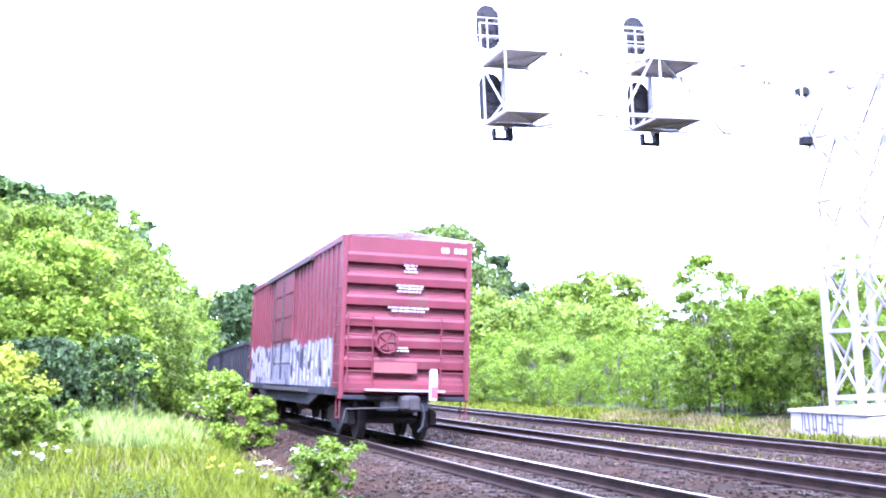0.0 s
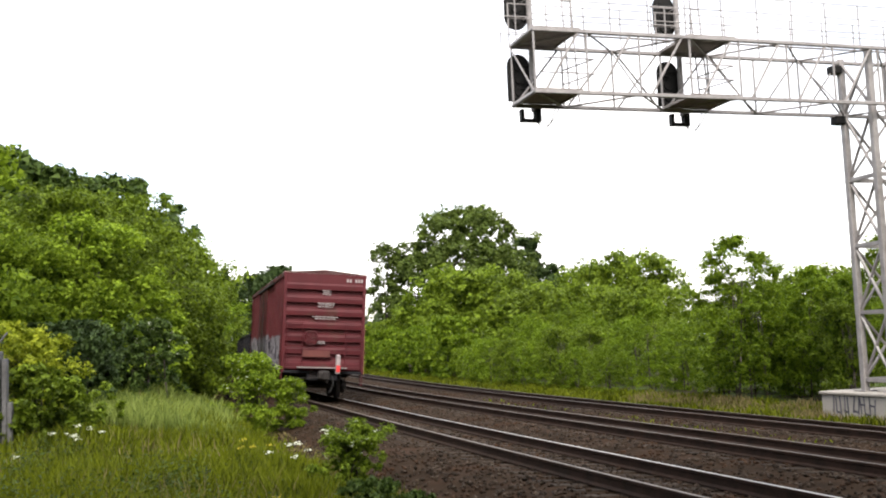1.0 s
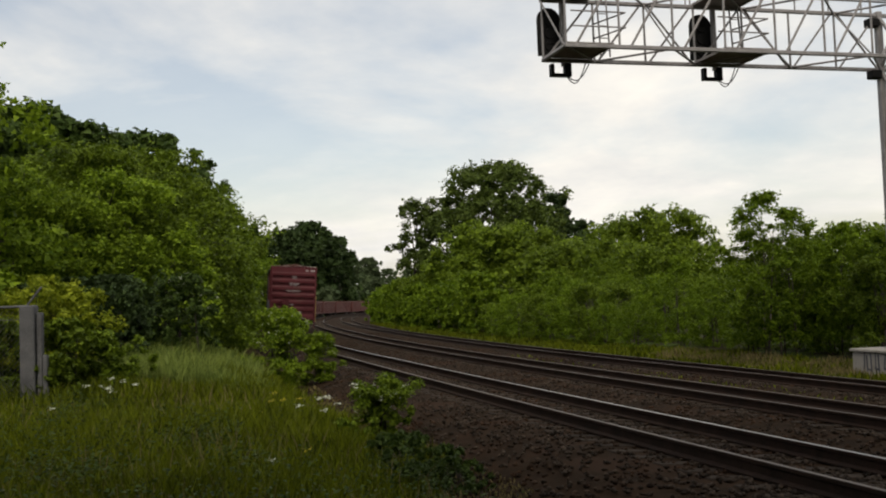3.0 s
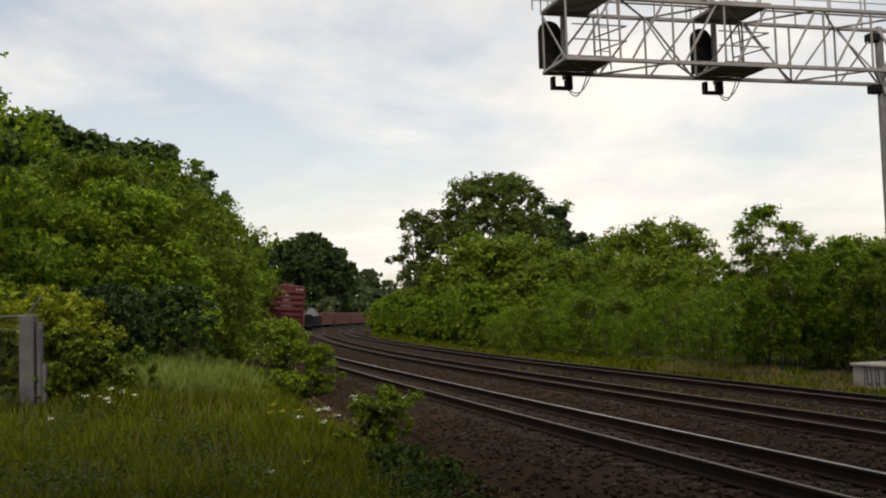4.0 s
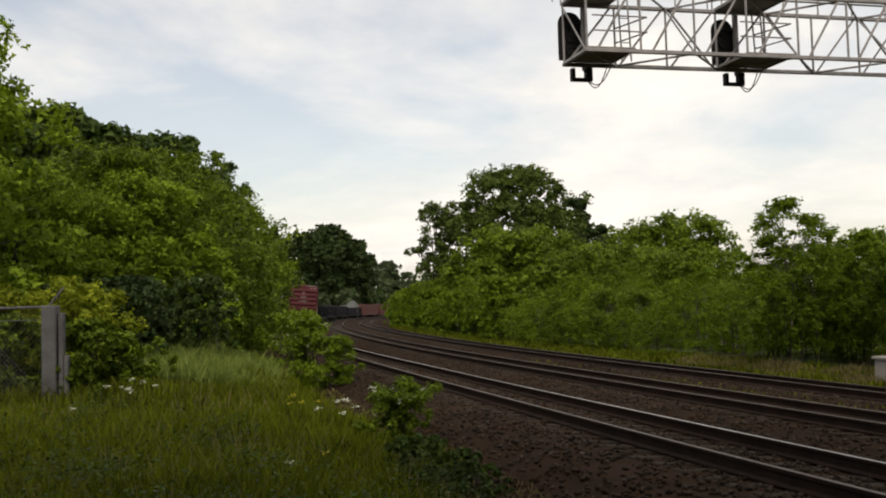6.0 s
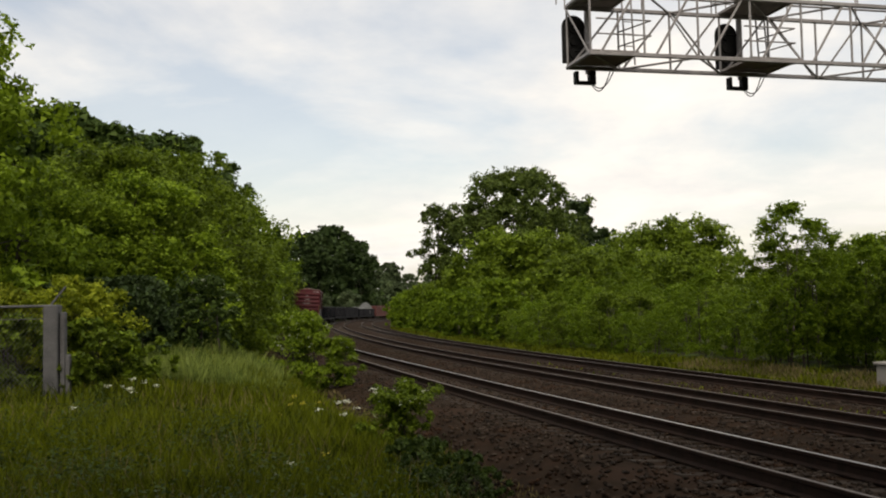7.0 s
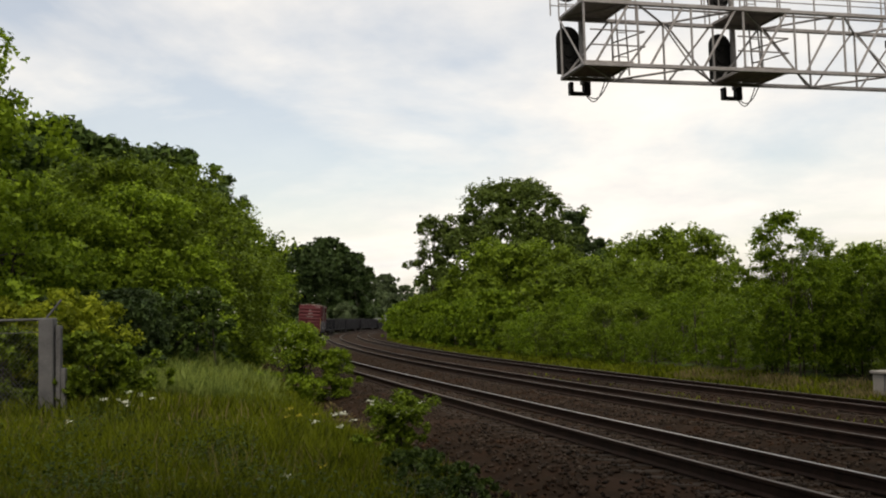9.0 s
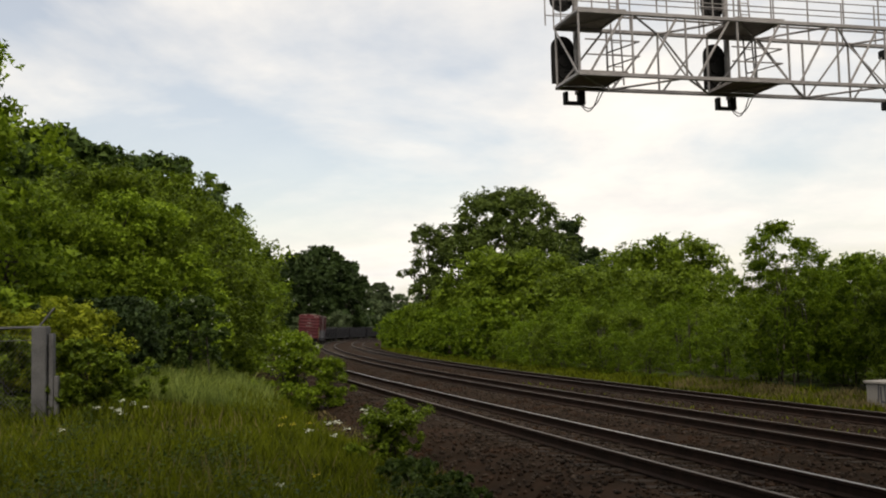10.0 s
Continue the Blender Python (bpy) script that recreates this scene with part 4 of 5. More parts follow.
# ---- chain link fence with its end posts ----
def make_fence():
    f = empty("chain_link_fence", pose(-8.74, 18.50, ground_at(-8.74, 18.50)) @ pose(0, 0, 0, 0, 0, 0))
    tagged(f, "weathered chain link fence ending at grey posts in the grass", "fence")
    Solid().box(-0.13, 0.15, -0.11, 0.11, -0.2, 1.88, 0.02).make("end_post", M["post"], f, "thick weathered grey post")
    Solid().box(0.18, 0.27, -0.06, 0.06, -0.2, 1.74, 0.012).box(0.275, 0.36, -0.05, 0.05, -0.2, 0.95, 0.012).make("brace_post", M["post"], f)
    for k in (1, 2, 3):
        Solid().bar((-2.6 * k, 0.3 * k, -0.2), (-2.6 * k, 0.3 * k, 2.0), 0.04, 8).make("post", M["post"], f)
    Solid().bar((0, 0, 1.86), (-7.8, 0.9, 1.86), 0.028, 8).make("top_rail", M["post"], f)
    Solid().bar((0, 0, 1.62), (-7.8, 0.9, 1.62), 0.008, 5).make("tension_wire", M["wire"], f)
    Solid().bar((-0.02, 0, 1.88), (0.22, 0.1, 2.22), 0.02, 6).make("wire_arm", M["post"], f)
    mesh = Solid()
    n = 78
    for i in range(n):
        x = -7.8 * i / n
        for d in (1, -1):
            x1 = x - 1.72 * d
            a, b = (x, 0.08), (x1, 1.80)
            if x1 < -7.8:
                t = (x + 7.8) / (x - x1)
                b = (-7.8, 0.08 + 1.72 * t)
            if x1 > 0:
                t = (0 - x) / (x1 - x)
                b = (0, 0.08 + 1.72 * t)
            mesh.bar((a[0], -a[0] * 0.3 / 2.6, a[1]), (b[0], -b[0] * 0.3 / 2.6, b[1]), 0.0028, 3)
    mesh.make("wire_mesh", M["wire"], f)


make_fence()


# ---- freight train ----
def graffiti_paint():
    """Red car paint with a band of pale and dark spray paint low on the side."""
    m = M["red"].copy()
    m.name = "red_paint_with_spray"
    t = m.node_tree
    link = t.links.new
    p = t.nodes["Principled BSDF"]
    red = p.inputs["Base Color"].links[0].from_socket
    co = t.nodes.new("ShaderNodeTexCoord")
    sep = t.nodes.new("ShaderNodeSeparateXYZ")
    link(co.outputs["Object"], sep.inputs[0])
    mp = t.nodes.new("ShaderNodeMapping")
    mp.inputs["Scale"].default_value = (1, 1.0, 0.45)
    link(co.outputs["Object"], mp.inputs[0])
    edge = node(t, "ShaderNodeTexNoise", Scale=1.1, Detail=3.0)
    link(mp.outputs[0], edge.inputs["Vector"])
    band = t.nodes.new("ShaderNodeMath")        # height less the wavy upper edge
    band.operation = "MULTIPLY_ADD"
    band.inputs[1].default_value = -0.7
    link(edge.outputs[0], band.inputs[0])
    link(sep.outputs[2], band.inputs[2])
    mask = t.nodes.new("ShaderNodeMapRange")
    mask.inputs[1].default_value, mask.inputs[2].default_value = 1.98, 1.92
    link(band.outputs[0], mask.inputs[0])
    ahead = t.nodes.new("ShaderNodeMapRange")   # the rearmost metre and the front stay red
    ahead.inputs[1].default_value, ahead.inputs[2].default_value = -6.95, -6.85
    link(sep.outputs[1], ahead.inputs[0])
    both = t.nodes.new("ShaderNodeMath")
    both.operation = "MULTIPLY"
    link(mask.outputs[0], both.inputs[0])
    link(ahead.outputs[0], both.inputs[1])
    letters = node(t, "ShaderNodeTexNoise", Scale=1.7, Detail=1.0, Distortion=1.6)
    link(mp.outputs[0], letters.inputs["Vector"])
    lr = t.nodes.new("ShaderNodeValToRGB")
    lr.color_ramp.interpolation = "CONSTANT"
    e = lr.color_ramp.elements
    e[0].position, e[0].color = 0.0, (0.016, 0.015, 0.022, 1)
    e[1].position, e[1].color = 0.40, (0.13, 0.125, 0.14, 1)
    x = e.new(0.56)
    x.color = (0.06, 0.055, 0.07, 1)
    x = e.new(0.62)
    x.color = (0.17, 0.165, 0.185, 1)
    link(letters.outputs[0], lr.inputs[0])
    mx = t.nodes.new("ShaderNodeMix")
    mx.data_type = "RGBA"
    link(both.outputs[0], mx.inputs["Factor"])
    link(red, mx.inputs["A"])
    link(lr.outputs[0], mx.inputs["B"])
    link(mx.outputs["Result"], p.inputs["Base Color"])
    return m


M["sprayed"] = graffiti_paint()


def make_truck(parent, y):
    """A two axle bogie: side frames, bolster, axles and flanged wheels."""
    frame_ = Solid()
    for sx in (-1, 1):
        x = sx * 0.98
        frame_.prism([(x - 0.07, 0.0), (x + 0.07, 0.0), (x + 0.07, 0.01), (x - 0.07, 0.01)], y - 0.01, y + 0.01)
        out = [(-1.15, 0.62), (-0.95, 0.70), (-0.45, 0.74), (0.45, 0.74), (0.95, 0.70), (1.15, 0.62), (1.15, 0.36), (0.75, 0.36), (0.45, 0.20), (-0.45, 0.20), (-0.75, 0.36), (-1.15, 0.36)]
        n = len(out)
        v = [(x - 0.08, y + a, b) for a, b in out] + [(x + 0.08, y + a, b) for a, b in out]
        frame_.add(v, [tuple(range(n)), tuple(range(2 * n - 1, n - 1, -1))] + [(i, n + i, n + (i + 1) % n, (i + 1) % n) for i in range(n)])
        for dy in (-0.14, 0.0, 0.14):
            frame_.bar((sx * 1.07, y + dy, 0.30), (sx * 1.07, y + dy, 0.62), 0.06, 8)
    frame_.box(-1.0, 1.0, y - 0.2, y + 0.2, 0.42, 0.82, 0.03)
    truck = frame_.make("bogie", M["iron"], parent)
    for dy in (-0.86, 0.86):
        w = Solid().bar((-0.9, y + dy, 0.44), (0.9, y + dy, 0.44), 0.08, 8)
        for sx in (-1, 1):
            w.bar((sx * 0.69, y + dy, 0.44), (sx * 0.82, y + dy, 0.44), 0.435, 20).bar((sx * 0.665, y + dy, 0.44), (sx * 0.69, y + dy, 0.44), 0.465, 20)
        w.make("wheelset", M["iron"], truck)


def make_coupler(parent, y, d):
    """Draft gear, knuckle and hanging air hose; d: which way it points."""
    c = Solid().box(-0.17, 0.17, min(y, y + d * 0.34), max(y, y + d * 0.34), 0.72, 1.02, 0.03)
    c.box(-0.2, 0.2, min(y + d * 0.34, y + d * 0.62), max(y + d * 0.34, y + d * 0.62), 0.68, 1.04, 0.06)
    c.box(-0.26, -0.08, min(y + d * 0.55, y + d * 0.78), max(y + d * 0.55, y + d * 0.78), 0.72, 1.0, 0.05)
    c.bar((0.1, y + d * 0.5, 0.62), (0.1, y + d * 0.5, 0.74), 0.05, 8)
    cp = c.make("coupler", M["iron"], parent)
    hose = Solid().path([(0.32, y + d * 0.25, 0.85), (0.34, y + d * 0.42, 0.62), (0.26, y + d * 0.52, 0.36), (0.16, y + d * 0.55, 0.26)], 0.03, 8)
    hose.make("air_hose", M["signal"], cp)
    Solid().bar((-1.35, y + d * 0.1, 0.72), (0.0, y + d * 0.28, 0.78), 0.018).bar((-1.35, y + d * 0.1, 0.72), (-1.42, y + d * 0.1, 0.42), 0.018).make("uncoupling_lever", M["iron"], cp)


def make_boxcar():
    L, W_, Z0, Z1 = 15.6, 3.02, 1.02, 4.56
    hl, hw = L / 2, W_ / 2
    car = empty("boxcar")
    tagged(car, "weathered red boxcar with ribbed ends and pale spray paint", "boxcar", "cars of the train")
    # body: one closed hull, the ends pressed into horizontal ridges
    body = Solid()
    body.box(-hw + 0.05, hw - 0.05, -hl + 0.16, hl - 0.16, Z0, Z1 - 0.02)
    body.make("body", M["red"], car)
    for sx in (-1, 1):
        side = Solid()
        x0, x1 = (hw - 0.05, hw - 0.035) if sx > 0 else (-hw + 0.035, -hw + 0.05)
        side.box(x0, x1, -hl + 0.05, hl - 0.05, Z0 + 0.1, Z1 - 0.12)
        xs = sx * hw
        y, ribs = -hl + 0.16, []
        while y < hl - 0.1:
            if abs(y - 0.2) > 1.75:
                ribs.append(Solid().box(min(xs, xs - sx * 0.05), max(xs, xs - sx * 0.05), y - 0.06, y + 0.06, Z0 + 0.16, Z1 - 0.14))
            y += 0.535
        wall = side.make("side_wall", M["sprayed"], car, "ribbed red side with pale spray paint low down")
        for rib in ribs:
            rib.make("rib", M["sprayed"], wall)
        rail = Solid().box(min(xs + sx * 0.02, xs - sx * 0.06), max(xs + sx * 0.02, xs - sx * 0.06), -hl + 0.02, hl - 0.02, Z1 - 0.14, Z1)
        rail.make("top_rail", M["red"], car)
        sill = Solid().box(min(xs, xs - sx * 0.08), max(xs, xs - sx * 0.08), -hl + 0.02, hl - 0.02, Z0 - 0.02, Z0 + 0.16)
        sill.add([(xs - sx * 0.06, -hl + 2.2, Z0), (xs - sx * 0.06, hl - 2.2, Z0), (xs - sx * 0.06, hl - 3.6, Z0 - 0.30), (xs - sx * 0.06, -hl + 3.6, Z0 - 0.30),
                  (xs - sx * 0.02, -hl + 2.2, Z0), (xs - sx * 0.02, hl - 2.2, Z0), (xs - sx * 0.02, hl - 3.6, Z0 - 0.30), (xs - sx * 0.02, -hl + 3.6, Z0 - 0.30)],
                 [(0, 1, 2, 3), (7, 6, 5, 4), (0, 4, 5, 1), (1, 5, 6, 2), (2, 6, 7, 3), (3, 7, 4, 0)])
        sill.make("side_sill", M["black"], car, "dirty grey side sill")
        for k, (a, b) in enumerate(((-1.5, 0.18), (0.22, 1.9))):
            d = Solid().box(min(xs + sx * 0.03, xs - sx * 0.03), max(xs + sx * 0.03, xs - sx * 0.03), a, b, Z0 + 0.14, Z1 - 0.2, 0.015)
            for j in range(1, 5):
                z = Z0 + 0.14 + j * 0.66
                d.box(min(xs + sx * 0.05, xs), max(xs + sx * 0.05, xs), a + 0.05, b - 0.05, z - 0.03, z + 0.03)
            door = d.make("door", M["sprayed"], car, "red sliding door with horizontal seams")
            Solid().bar((xs + sx * 0.08, b - 0.15, Z0 + 0.3), (xs + sx * 0.08, b - 0.15, Z1 - 0.4), 0.02).make("lock_bar", M["iron"], door)
        Solid().box(min(xs + sx * 0.09, xs), max(xs + sx * 0.09, xs), -4.2, 3.4, Z1 - 0.2, Z1 - 0.12).box(min(xs + sx * 0.09, xs), max(xs + sx * 0.09, xs), -4.2, 3.4, Z0 + 0.0, Z0 + 0.09).make("door_track", M["iron"], car)
        for y in (-hl + 0.25, hl - 0.25):
            stirrup = Solid().path([(xs - sx * 0.05, y - 0.18, Z0), (xs - sx * 0.05, y - 0.18, Z0 - 0.5), (xs - sx * 0.05, y + 0.18, Z0 - 0.5), (xs - sx * 0.05, y + 0.18, Z0)], 0.018).make("side_step", M["red"], car)
            for k in range(6):
                z = Z0 + 0.25 + k * 0.42
                Solid().path([(xs + sx * 0.01, y - 0.2, z), (xs + sx * 0.07, y - 0.2, z), (xs + sx * 0.07, y + 0.2, z), (xs + sx * 0.01, y + 0.2, z)], 0.013, 5).make("grab_iron", M["red"], stirrup)
    # roof: low ridge with cross ribs
    roof = Solid().prism([(-hw - 0.01, Z1 - 0.02), (hw + 0.01, Z1 - 0.02), (hw + 0.01, Z1 + 0.02), (0, Z1 + 0.15), (-hw - 0.01, Z1 + 0.02)][::-1], -hl + 0.03, hl - 0.03)
    for k in range(14):
        y = -hl + 0.5 + k * 1.12
        roof.add([(-hw, y, Z1 + 0.03), (0, y, Z1 + 0.19), (hw, y, Z1 + 0.03), (hw, y + 0.08, Z1 + 0.03), (0, y + 0.08, Z1 + 0.19), (-hw, y + 0.08, Z1 + 0.03)], [(0, 1, 4, 5), (1, 2, 3, 4), (1, 0, 2), (4, 3, 5)])
    roof.make("roof", M["tanroof"], car, "dull galvanised roof")
    for d in (-1, 1):
        ye = d * hl
        end = Solid()
        prof = [(0.10, Z0), (0.02, Z0 + 0.06), (0.02, Z0 + 0.26), (0.10, Z0 + 0.34)]
        z = Z0 + 0.42
        for k in range(6):
            prof += [(0.15, z), (0.15, z + 0.15), (0.015, z + 0.19), (0.0, z + 0.35), (0.03, z + 0.42), (0.14, z + 0.45)]
            z += 0.455 if k < 2 else 0.475
        prof += [(0.06, z + 0.06), (0.03, Z1 - 0.42), (0.03, Z1 + 0.02)]
        n = len(prof)
        xa, xb = -hw + 0.1, hw - 0.1
        v = [(xa, ye - d * p, q) for p, q in prof] + [(xb, ye - d * p, q) for p, q in prof]
        f = [(i, i + 1, n + i + 1, n + i) for i in range(n - 1)]
        end.add(v, f)
        end.add([(xa, ye - d * 0.03, Z1 + 0.02), (xb, ye - d * 0.03, Z1 + 0.02), (0, ye - d * 0.03, Z1 + 0.14)], [(0, 1, 2)])
        end_ob = end.make("end_wall", M["red"], car, "red end wall pressed into horizontal ridges")
        for sx in (-1, 1):
            Solid().box(min(sx * hw, sx * (hw - 0.12)), max(sx * hw, sx * (hw - 0.12)), min(ye, ye - d * 0.14), max(ye, ye - d * 0.14), Z0 - 0.1, Z1, 0.02).make("corner_post", M["red"], car)
        for sx in (-1, 1):
            lad = Solid()
            for k in range(5):
                z = Z0 + 0.12 + k * 0.40
                if sx > 0 and k == 4:
                    continue
                xa, xb = sx * (hw - 0.16), sx * (hw - 0.72)
                lad.path([(xa, ye, z), (xa, ye + d * 0.09, z), (xb, ye + d * 0.09, z), (xb, ye, z)], 0.015, 6)
            lad.bar((sx * (hw - 0.16), ye + d * 0.09, Z0 + 0.1), (sx * (hw - 0.16), ye + d * 0.09, Z0 + 1.75), 0.018)
            lad.bar((sx * (hw - 0.72), ye + d * 0.09, Z0 + 0.1), (sx * (hw - 0.72), ye + d * 0.09, Z0 + 1.75), 0.018)
            lad.make("end_ladder", M["red"], car)
        plat = Solid().box(-0.95, 0.85, min(ye, ye + d * 0.28), max(ye, ye + d * 0.28), Z0 + 0.10, Z0 + 0.14)
        plat.make("end_platform", M["steel"], car, "narrow grey crossover platform")
        Solid().box(-hw + 0.06, hw - 0.06, min(ye, ye - d * 0.3), max(ye, ye - d * 0.3), Z0 - 0.10, Z0, 0.02).box(-0.55, 0.55, min(ye, ye - d * 0.5), max(ye, ye - d * 0.5), Z0 - 0.34, Z0 - 0.095, 0.02).make("end_sill", M["black"], car)
        make_coupler(car, ye, d)
    # brake wheel and housing on the rear end
    yb = -hl
    brake = Solid()
    for k in range(14):
        a, b = 2 * math.pi * k / 14, 2 * math.pi * (k + 1) / 14
        brake.bar((-0.48 + 0.25 * math.cos(a), yb - 0.16, Z0 + 1.18 + 0.25 * math.sin(a)), (-0.48 + 0.25 * math.cos(b), yb - 0.16, Z0 + 1.18 + 0.25 * math.sin(b)), 0.02)
    for k in range(5):
        a = 2 * math.pi * k / 5
        brake.bar((-0.48, yb - 0.14, Z0 + 1.18), (-0.48 + 0.25 * math.cos(a), yb - 0.16, Z0 + 1.18 + 0.25 * math.sin(a)), 0.014)
    bw = brake.make("brake_wheel", M["red"], car)
    Solid().box(-0.68, -0.28, yb - 0.12, yb + 0.02, Z0 + 0.98, Z0 + 1.42, 0.03).make("brake_housing", M["red"], bw)
    Solid().box(-0.75, 0.25, yb - 0.05, yb + 0.05, Z0 + 0.50, Z0 + 0.74).make("placard_board", M["brown"], car, "dark placard board")
    # stencilled lines, unreadable at this distance
    marks = [(-0.10, 0.20, 3.92, 0.035), (-0.07, 0.18, 3.85, 0.035), (-0.10, 0.22, 3.78, 0.035), (-0.27, 0.36, 3.46, 0.035), (-0.22, 0.36, 3.40, 0.035), (-0.25, 0.30, 3.33, 0.035),
             (-0.45, 0.52, 2.96, 0.035), (-0.36, 0.40, 2.89, 0.035), (-0.27, 0.04, 2.06, 0.035), (-0.22, 0.06, 2.00, 0.035)]
    for a, b, z, t in marks:
        x, st = a, Solid()
        rng = random.Random(int(z * 100))
        while x < b:
            w = min(rng.uniform(0.05, 0.16), b - x)
            st.box(x, x + w, yb - 0.012, yb - 0.004, z, z + t)
            x += w + 0.025
        tagged(st.make("stencil_line", M["white"], car, "faded white stencilled line"), kind="stuff")
    st = Solid()
    for k in range(6):
        if k != 2:
            st.box(0.78 + k * 0.105, 0.78 + k * 0.105 + 0.075, yb + 0.018, yb + 0.026, Z1 - 0.28, Z1 - 0.16)
    tagged(st.make("stencil_line", M["white"], car, "faded white stencilled marks"), kind="stuff")
    Solid().bar((hw + 0.03, yb + 0.2, Z0 - 0.1), (hw + 0.03, yb + 0.2, Z0 + 1.7), 0.02).make("grab_pole", M["handyellow"], car, "yellow painted grab pole")
    eot = Solid().box(0.38, 0.54, yb - 0.72, yb - 0.54, 0.92, 1.62, 0.03).make("end_of_train_device", M["white"], car, "white and red box on the last coupler")
    Solid().box(0.39, 0.53, yb - 0.735, yb - 0.722, 1.0, 1.24).make("reflector", M["reflector"], eot)
    Solid().box(-0.2, 0.2, -hl + 0.2, hl - 0.2, 0.72, 1.0).box(-0.9, -0.4, -1.2, 1.0, 0.5, 0.98, 0.05).bar((0.5, 1.4, 0.75), (0.5, 3.0, 0.75), 0.2, 12).make("underframe", M["iron"], car)
    for y in (-hl + 2.15, hl - 2.15):
        make_truck(car, y)
    return car


M["tanroof"] = material("dull_galvanised_roof", (0.30, 0.27, 0.25), (0.44, 0.40, 0.37), 1.0, 0.6, 0.2, 0.1, 20, spots=(0.24, 0.10, 0.08), spot_scale=0.9, spot_at=0.56)
M["handyellow"] = material("faded_yellow_paint", (0.45, 0.33, 0.08), (0.60, 0.45, 0.13), 4.0, 0.6, bump=0.0)
M["reflector"] = material("red_reflector", (0.45, 0.03, 0.03), (0.60, 0.05, 0.05), 4.0, 0.35, bump=0.0)


def make_gondola(name, mat, label, top=2.75, marks=False):
    """An open car: floor, four walls with outside posts, top chord, trucks."""
    L, W_, Z0 = 15.6, 3.0, 1.05
    hl, hw = L / 2, W_ / 2
    car = empty(name)
    tagged(car, label, "gondola car", "cars of the train")
    Solid().box(-hw + 0.1, hw - 0.1, -hl + 0.1, hl - 0.1, Z0, Z0 + 0.08).make("floor", M["iron"], car)
    for sx in (-1, 1):
        x = sx * hw
        w = Solid().box(min(x - sx * 0.12, x - sx * 0.06), max(x - sx * 0.12, x - sx * 0.06), -hl + 0.05, hl - 0.05, Z0 - 0.1, top)
        w.box(min(x, x - sx * 0.16), max(x, x - sx * 0.16), -hl, hl, top - 0.14, top, 0.02)
        ribs = []
        for k in range(14):
            y = -hl + 0.5 + k * (L - 1.0) / 13
            ribs.append(Solid().box(min(x, x - sx * 0.07), max(x, x - sx * 0.07), y - 0.07, y + 0.07, Z0 + 0.022, top - 0.142))
        w.box(min(x, x - sx * 0.08), max(x, x - sx * 0.08), -hl, hl, Z0 - 0.16, Z0 + 0.02)
        side = w.make("side_wall", M[mat], car)
        for rib in ribs:
            rib.make("rib", M[mat], side)
        if marks:
            rng = random.Random(3)
            s = Solid()
            for k in range(2):
                y = 2.2 + k * 0.5
                s.box(min(x + sx * 0.006, x), max(x + sx * 0.006, x), y, y + 0.2, Z0 + 0.5 + rng.uniform(-0.1, 0.1), Z0 + 1.1 + rng.uniform(-0.1, 0.1))
            s.make("side_marks", M["white"], side, "white painted marks")
    for d in (-1, 1):
        ye = d * hl
        e = Solid().box(-hw + 0.1, hw - 0.1, min(ye - d * 0.06, ye - d * 0.14), max(ye - d * 0.06, ye - d * 0.14), Z0 - 0.1, top)
        for k in range(4):
            z = Z0 + 0.15 + k * (top - Z0 - 0.2) / 3.6
            e.box(-hw + 0.12, hw - 0.12, min(ye, ye - d * 0.08), max(ye, ye - d * 0.08), z, z + 0.12, 0.02)
        e.make("end_wall", M[mat], car)
        make_coupler(car, ye, d)
    Solid().box(-0.25, 0.25, -hl + 0.2, hl - 0.2, 0.72, Z0).make("underframe", M["iron"], car)
    for y in (-hl + 2.1, hl - 2.1):
        make_truck(car, y)
    return car


def make_heap(car):
    """A grey load heaped above the walls, highest towards the front."""
    verts, faces = [], []
    nx, ny = 9, 40
    for j in range(ny):
        for i in range(nx):
            x, y = -1.33 + 2.66 * i / (nx - 1), -7.5 + 15.0 * j / (ny - 1)
            rim = max(0, 1 - abs(x / 1.36) ** 2.5) * max(0, 1 - abs(y / 7.6) ** 6)
            z = 2.3 + rim * (0.5 + 1.1 * math.exp(-((y - 5.0) / 2.0) ** 2) + 0.22 * noise.noise((x * 1.6, y * 1.1, 3)))
            verts.append((x, y, z))
    for j in range(ny - 1):
        for i in range(nx - 1):
            faces.append((j * nx + i, j * nx + i + 1, (j + 1) * nx + i + 1, (j + 1) * nx + i))
    mesh_object("load", verts, faces, M["heap"], car, "grey heaped load", True)


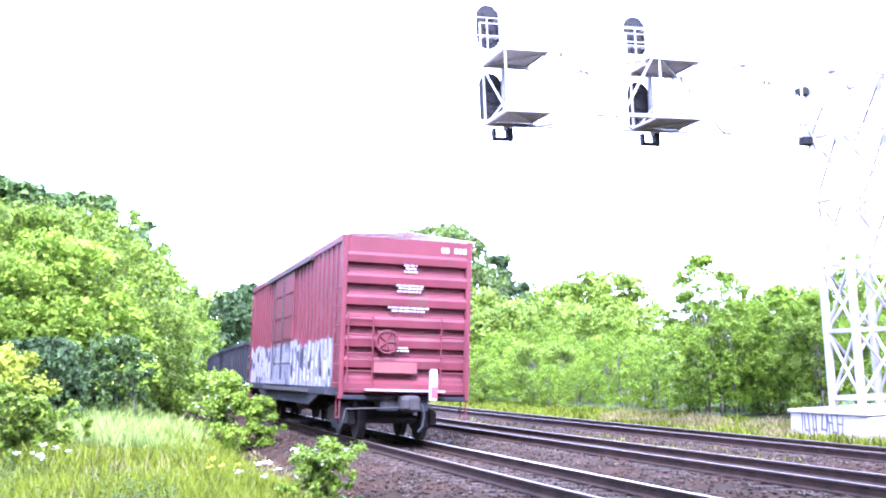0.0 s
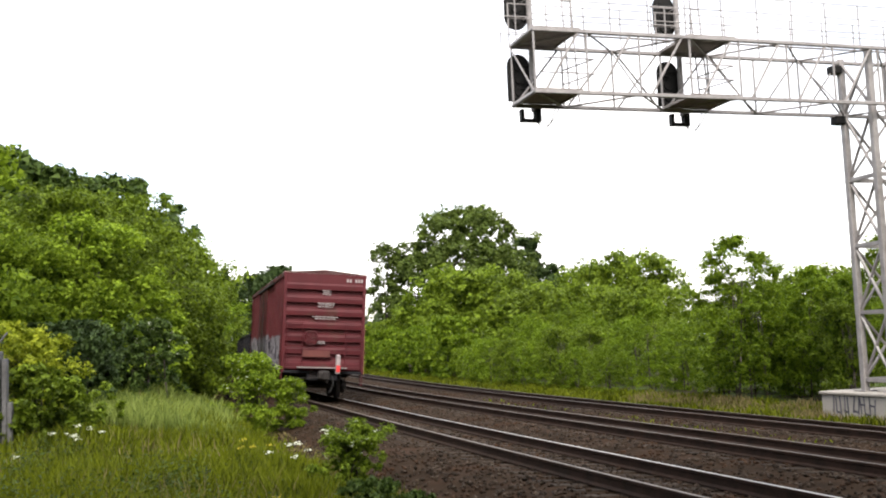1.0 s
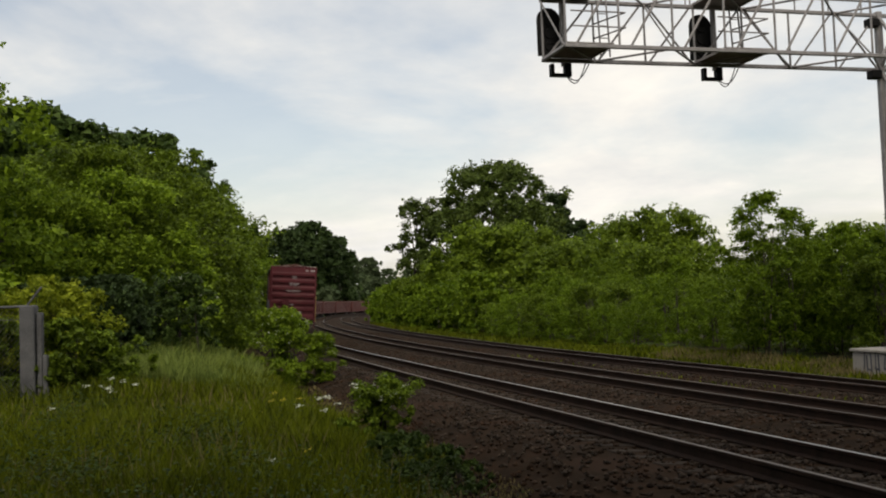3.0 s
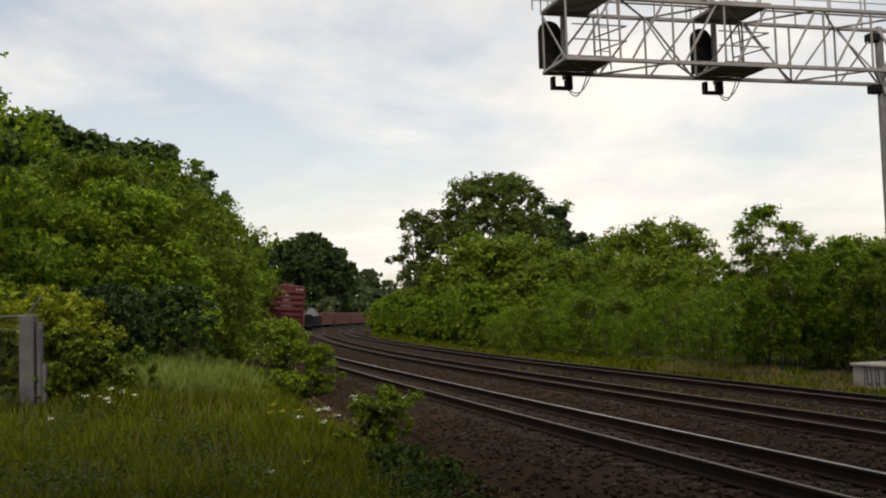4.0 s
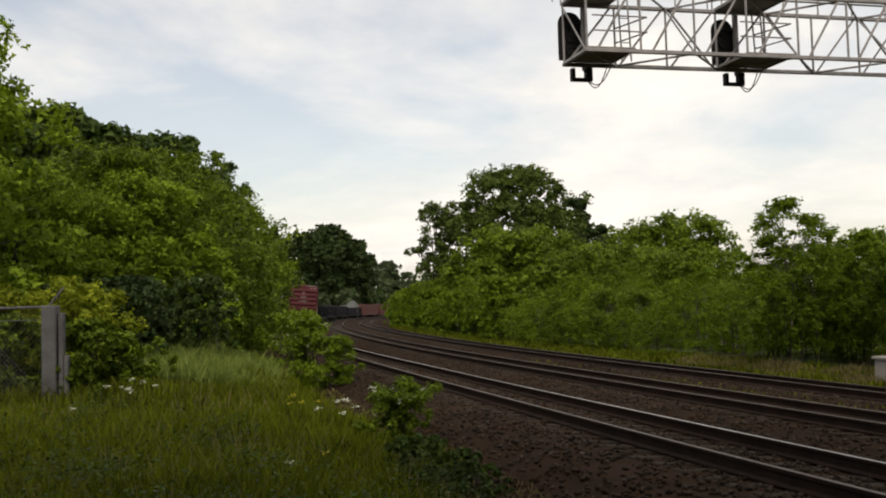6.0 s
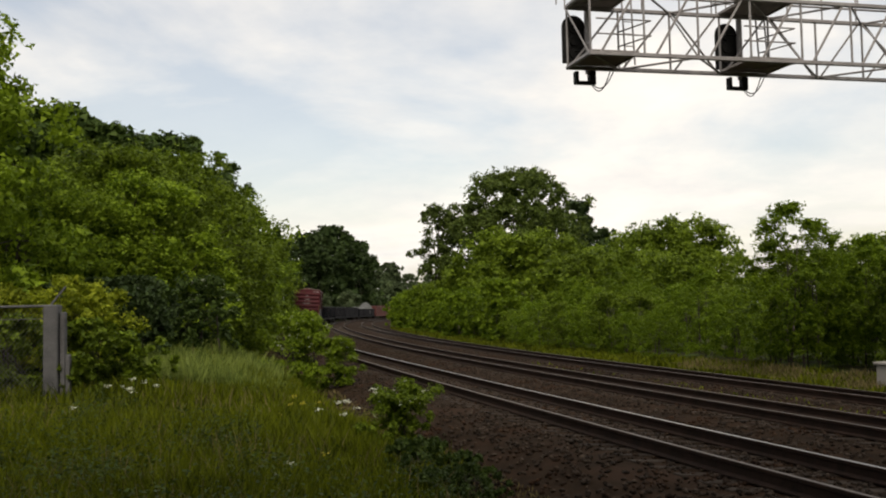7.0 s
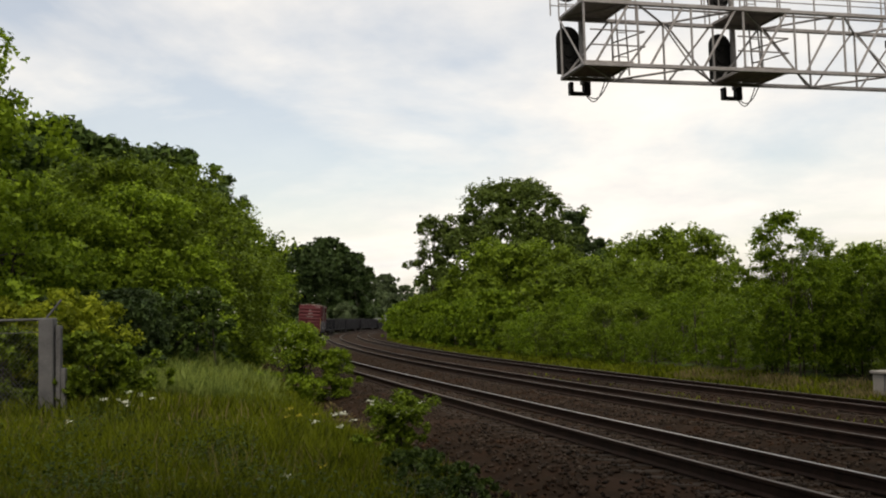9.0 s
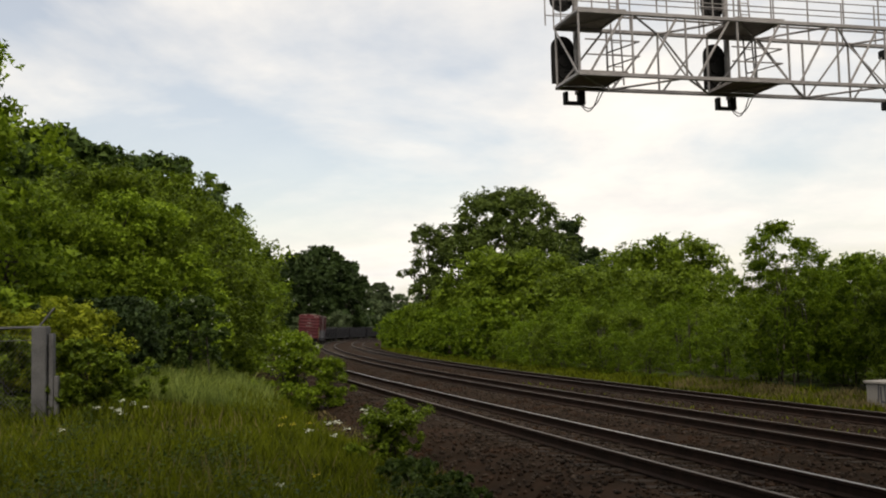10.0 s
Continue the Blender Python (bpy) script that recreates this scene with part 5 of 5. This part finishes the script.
def make_tan_car():
    """A covered hopper: rounded roof, sloped ends, ribbed sides."""
    car = empty("covered_hopper_car")
    tagged(car, "pale tan covered hopper car with rounded sides", "hopper car", "cars of the train")
    out = [(-1.2, 1.2), (-1.5, 1.9), (-1.55, 3.2), (-1.3, 4.1), (-0.7, 4.45), (0.7, 4.45), (1.3, 4.1), (1.55, 3.2), (1.5, 1.9), (1.2, 1.2)]
    Solid().prism(out[::-1], -6.6, 6.6).make("hull", M["tan"], car)
    Solid().box(-1.4, 1.4, -7.8, 7.8, 1.0, 1.19).make("underframe", M["iron"], car)
    Solid().box(-0.35, 0.35, -6.8, 6.8, 4.5, 4.56).make("roof_walk", M["steel"], car)
    for d in (-1, 1):
        Solid().bar((-1.2, d * 7.6, 1.2), (-1.2, d * 6.65, 4.0), 0.03).bar((1.2, d * 7.6, 1.2), (1.2, d * 6.65, 4.0), 0.03).make("end_ladder", M["tan"], car)
        make_coupler(car, d * 7.8, d)
    for y in (-5.6, 5.6):
        make_truck(car, y)
    return car


boxcar = make_boxcar()
black_car = make_gondola("gondola_car", "black", "black steel gondola car with vertical ribs")
heap_car = make_gondola("gondola_car", "black", "black gondola car heaped with a grey load", top=2.5, marks=True)
make_heap(heap_car)
red_car = make_gondola("gondola_car", "brown", "brownish red steel gondola car with vertical ribs", top=3.0)
tan_car = make_tan_car()
CARS = [boxcar, black_car] + [copy_thing(black_car, Matrix()) for _ in range(3)] + [heap_car, red_car] + [copy_thing(red_car, Matrix()) for _ in range(4)] + [tan_car]
PITCH = 16.95


def rear_end(t):
    """Where the last car's rear wall stands along the line."""
    return float(np.interp(t, TRAVEL_T, TRAVEL_S))


# smooth run of the train: seconds, metres along the line
TRAVEL_T = np.arange(0, 10.01, 0.5)
TRAVEL_S = np.array([15.7, 23.1, 30.6, 38.3, 46.2, 54.2, 62.2, 70.2, 77.9, 85.1, 91.9, 98.3, 104.4, 110.3, 116.0, 121.6, 127.1, 132.8, 138.6, 144.6, 150.4])


def motions():
    lean = math.degrees(math.atan(CANT / 1.506))
    for k, car in enumerate(CARS):
        rows = []
        for t in np.arange(0, 10.01, 0.25):
            s = rear_end(t) + 7.8 + k * PITCH
            a, b = spot(s - 5.65, 0), spot(s + 5.65, 0)
            m = (a + b) / 2
            yaw = math.degrees(math.atan2(-(b.x - a.x), b.y - a.y))
            rows.append((float(t), Matrix.Translation((m.x, m.y, CANT / 2 - float(dip(s)))) @ pose(0, 0, 0, 0, 0, yaw) @ pose(0, 0, 0, 0, lean, 0)))
        walk(car, rows)


motions()
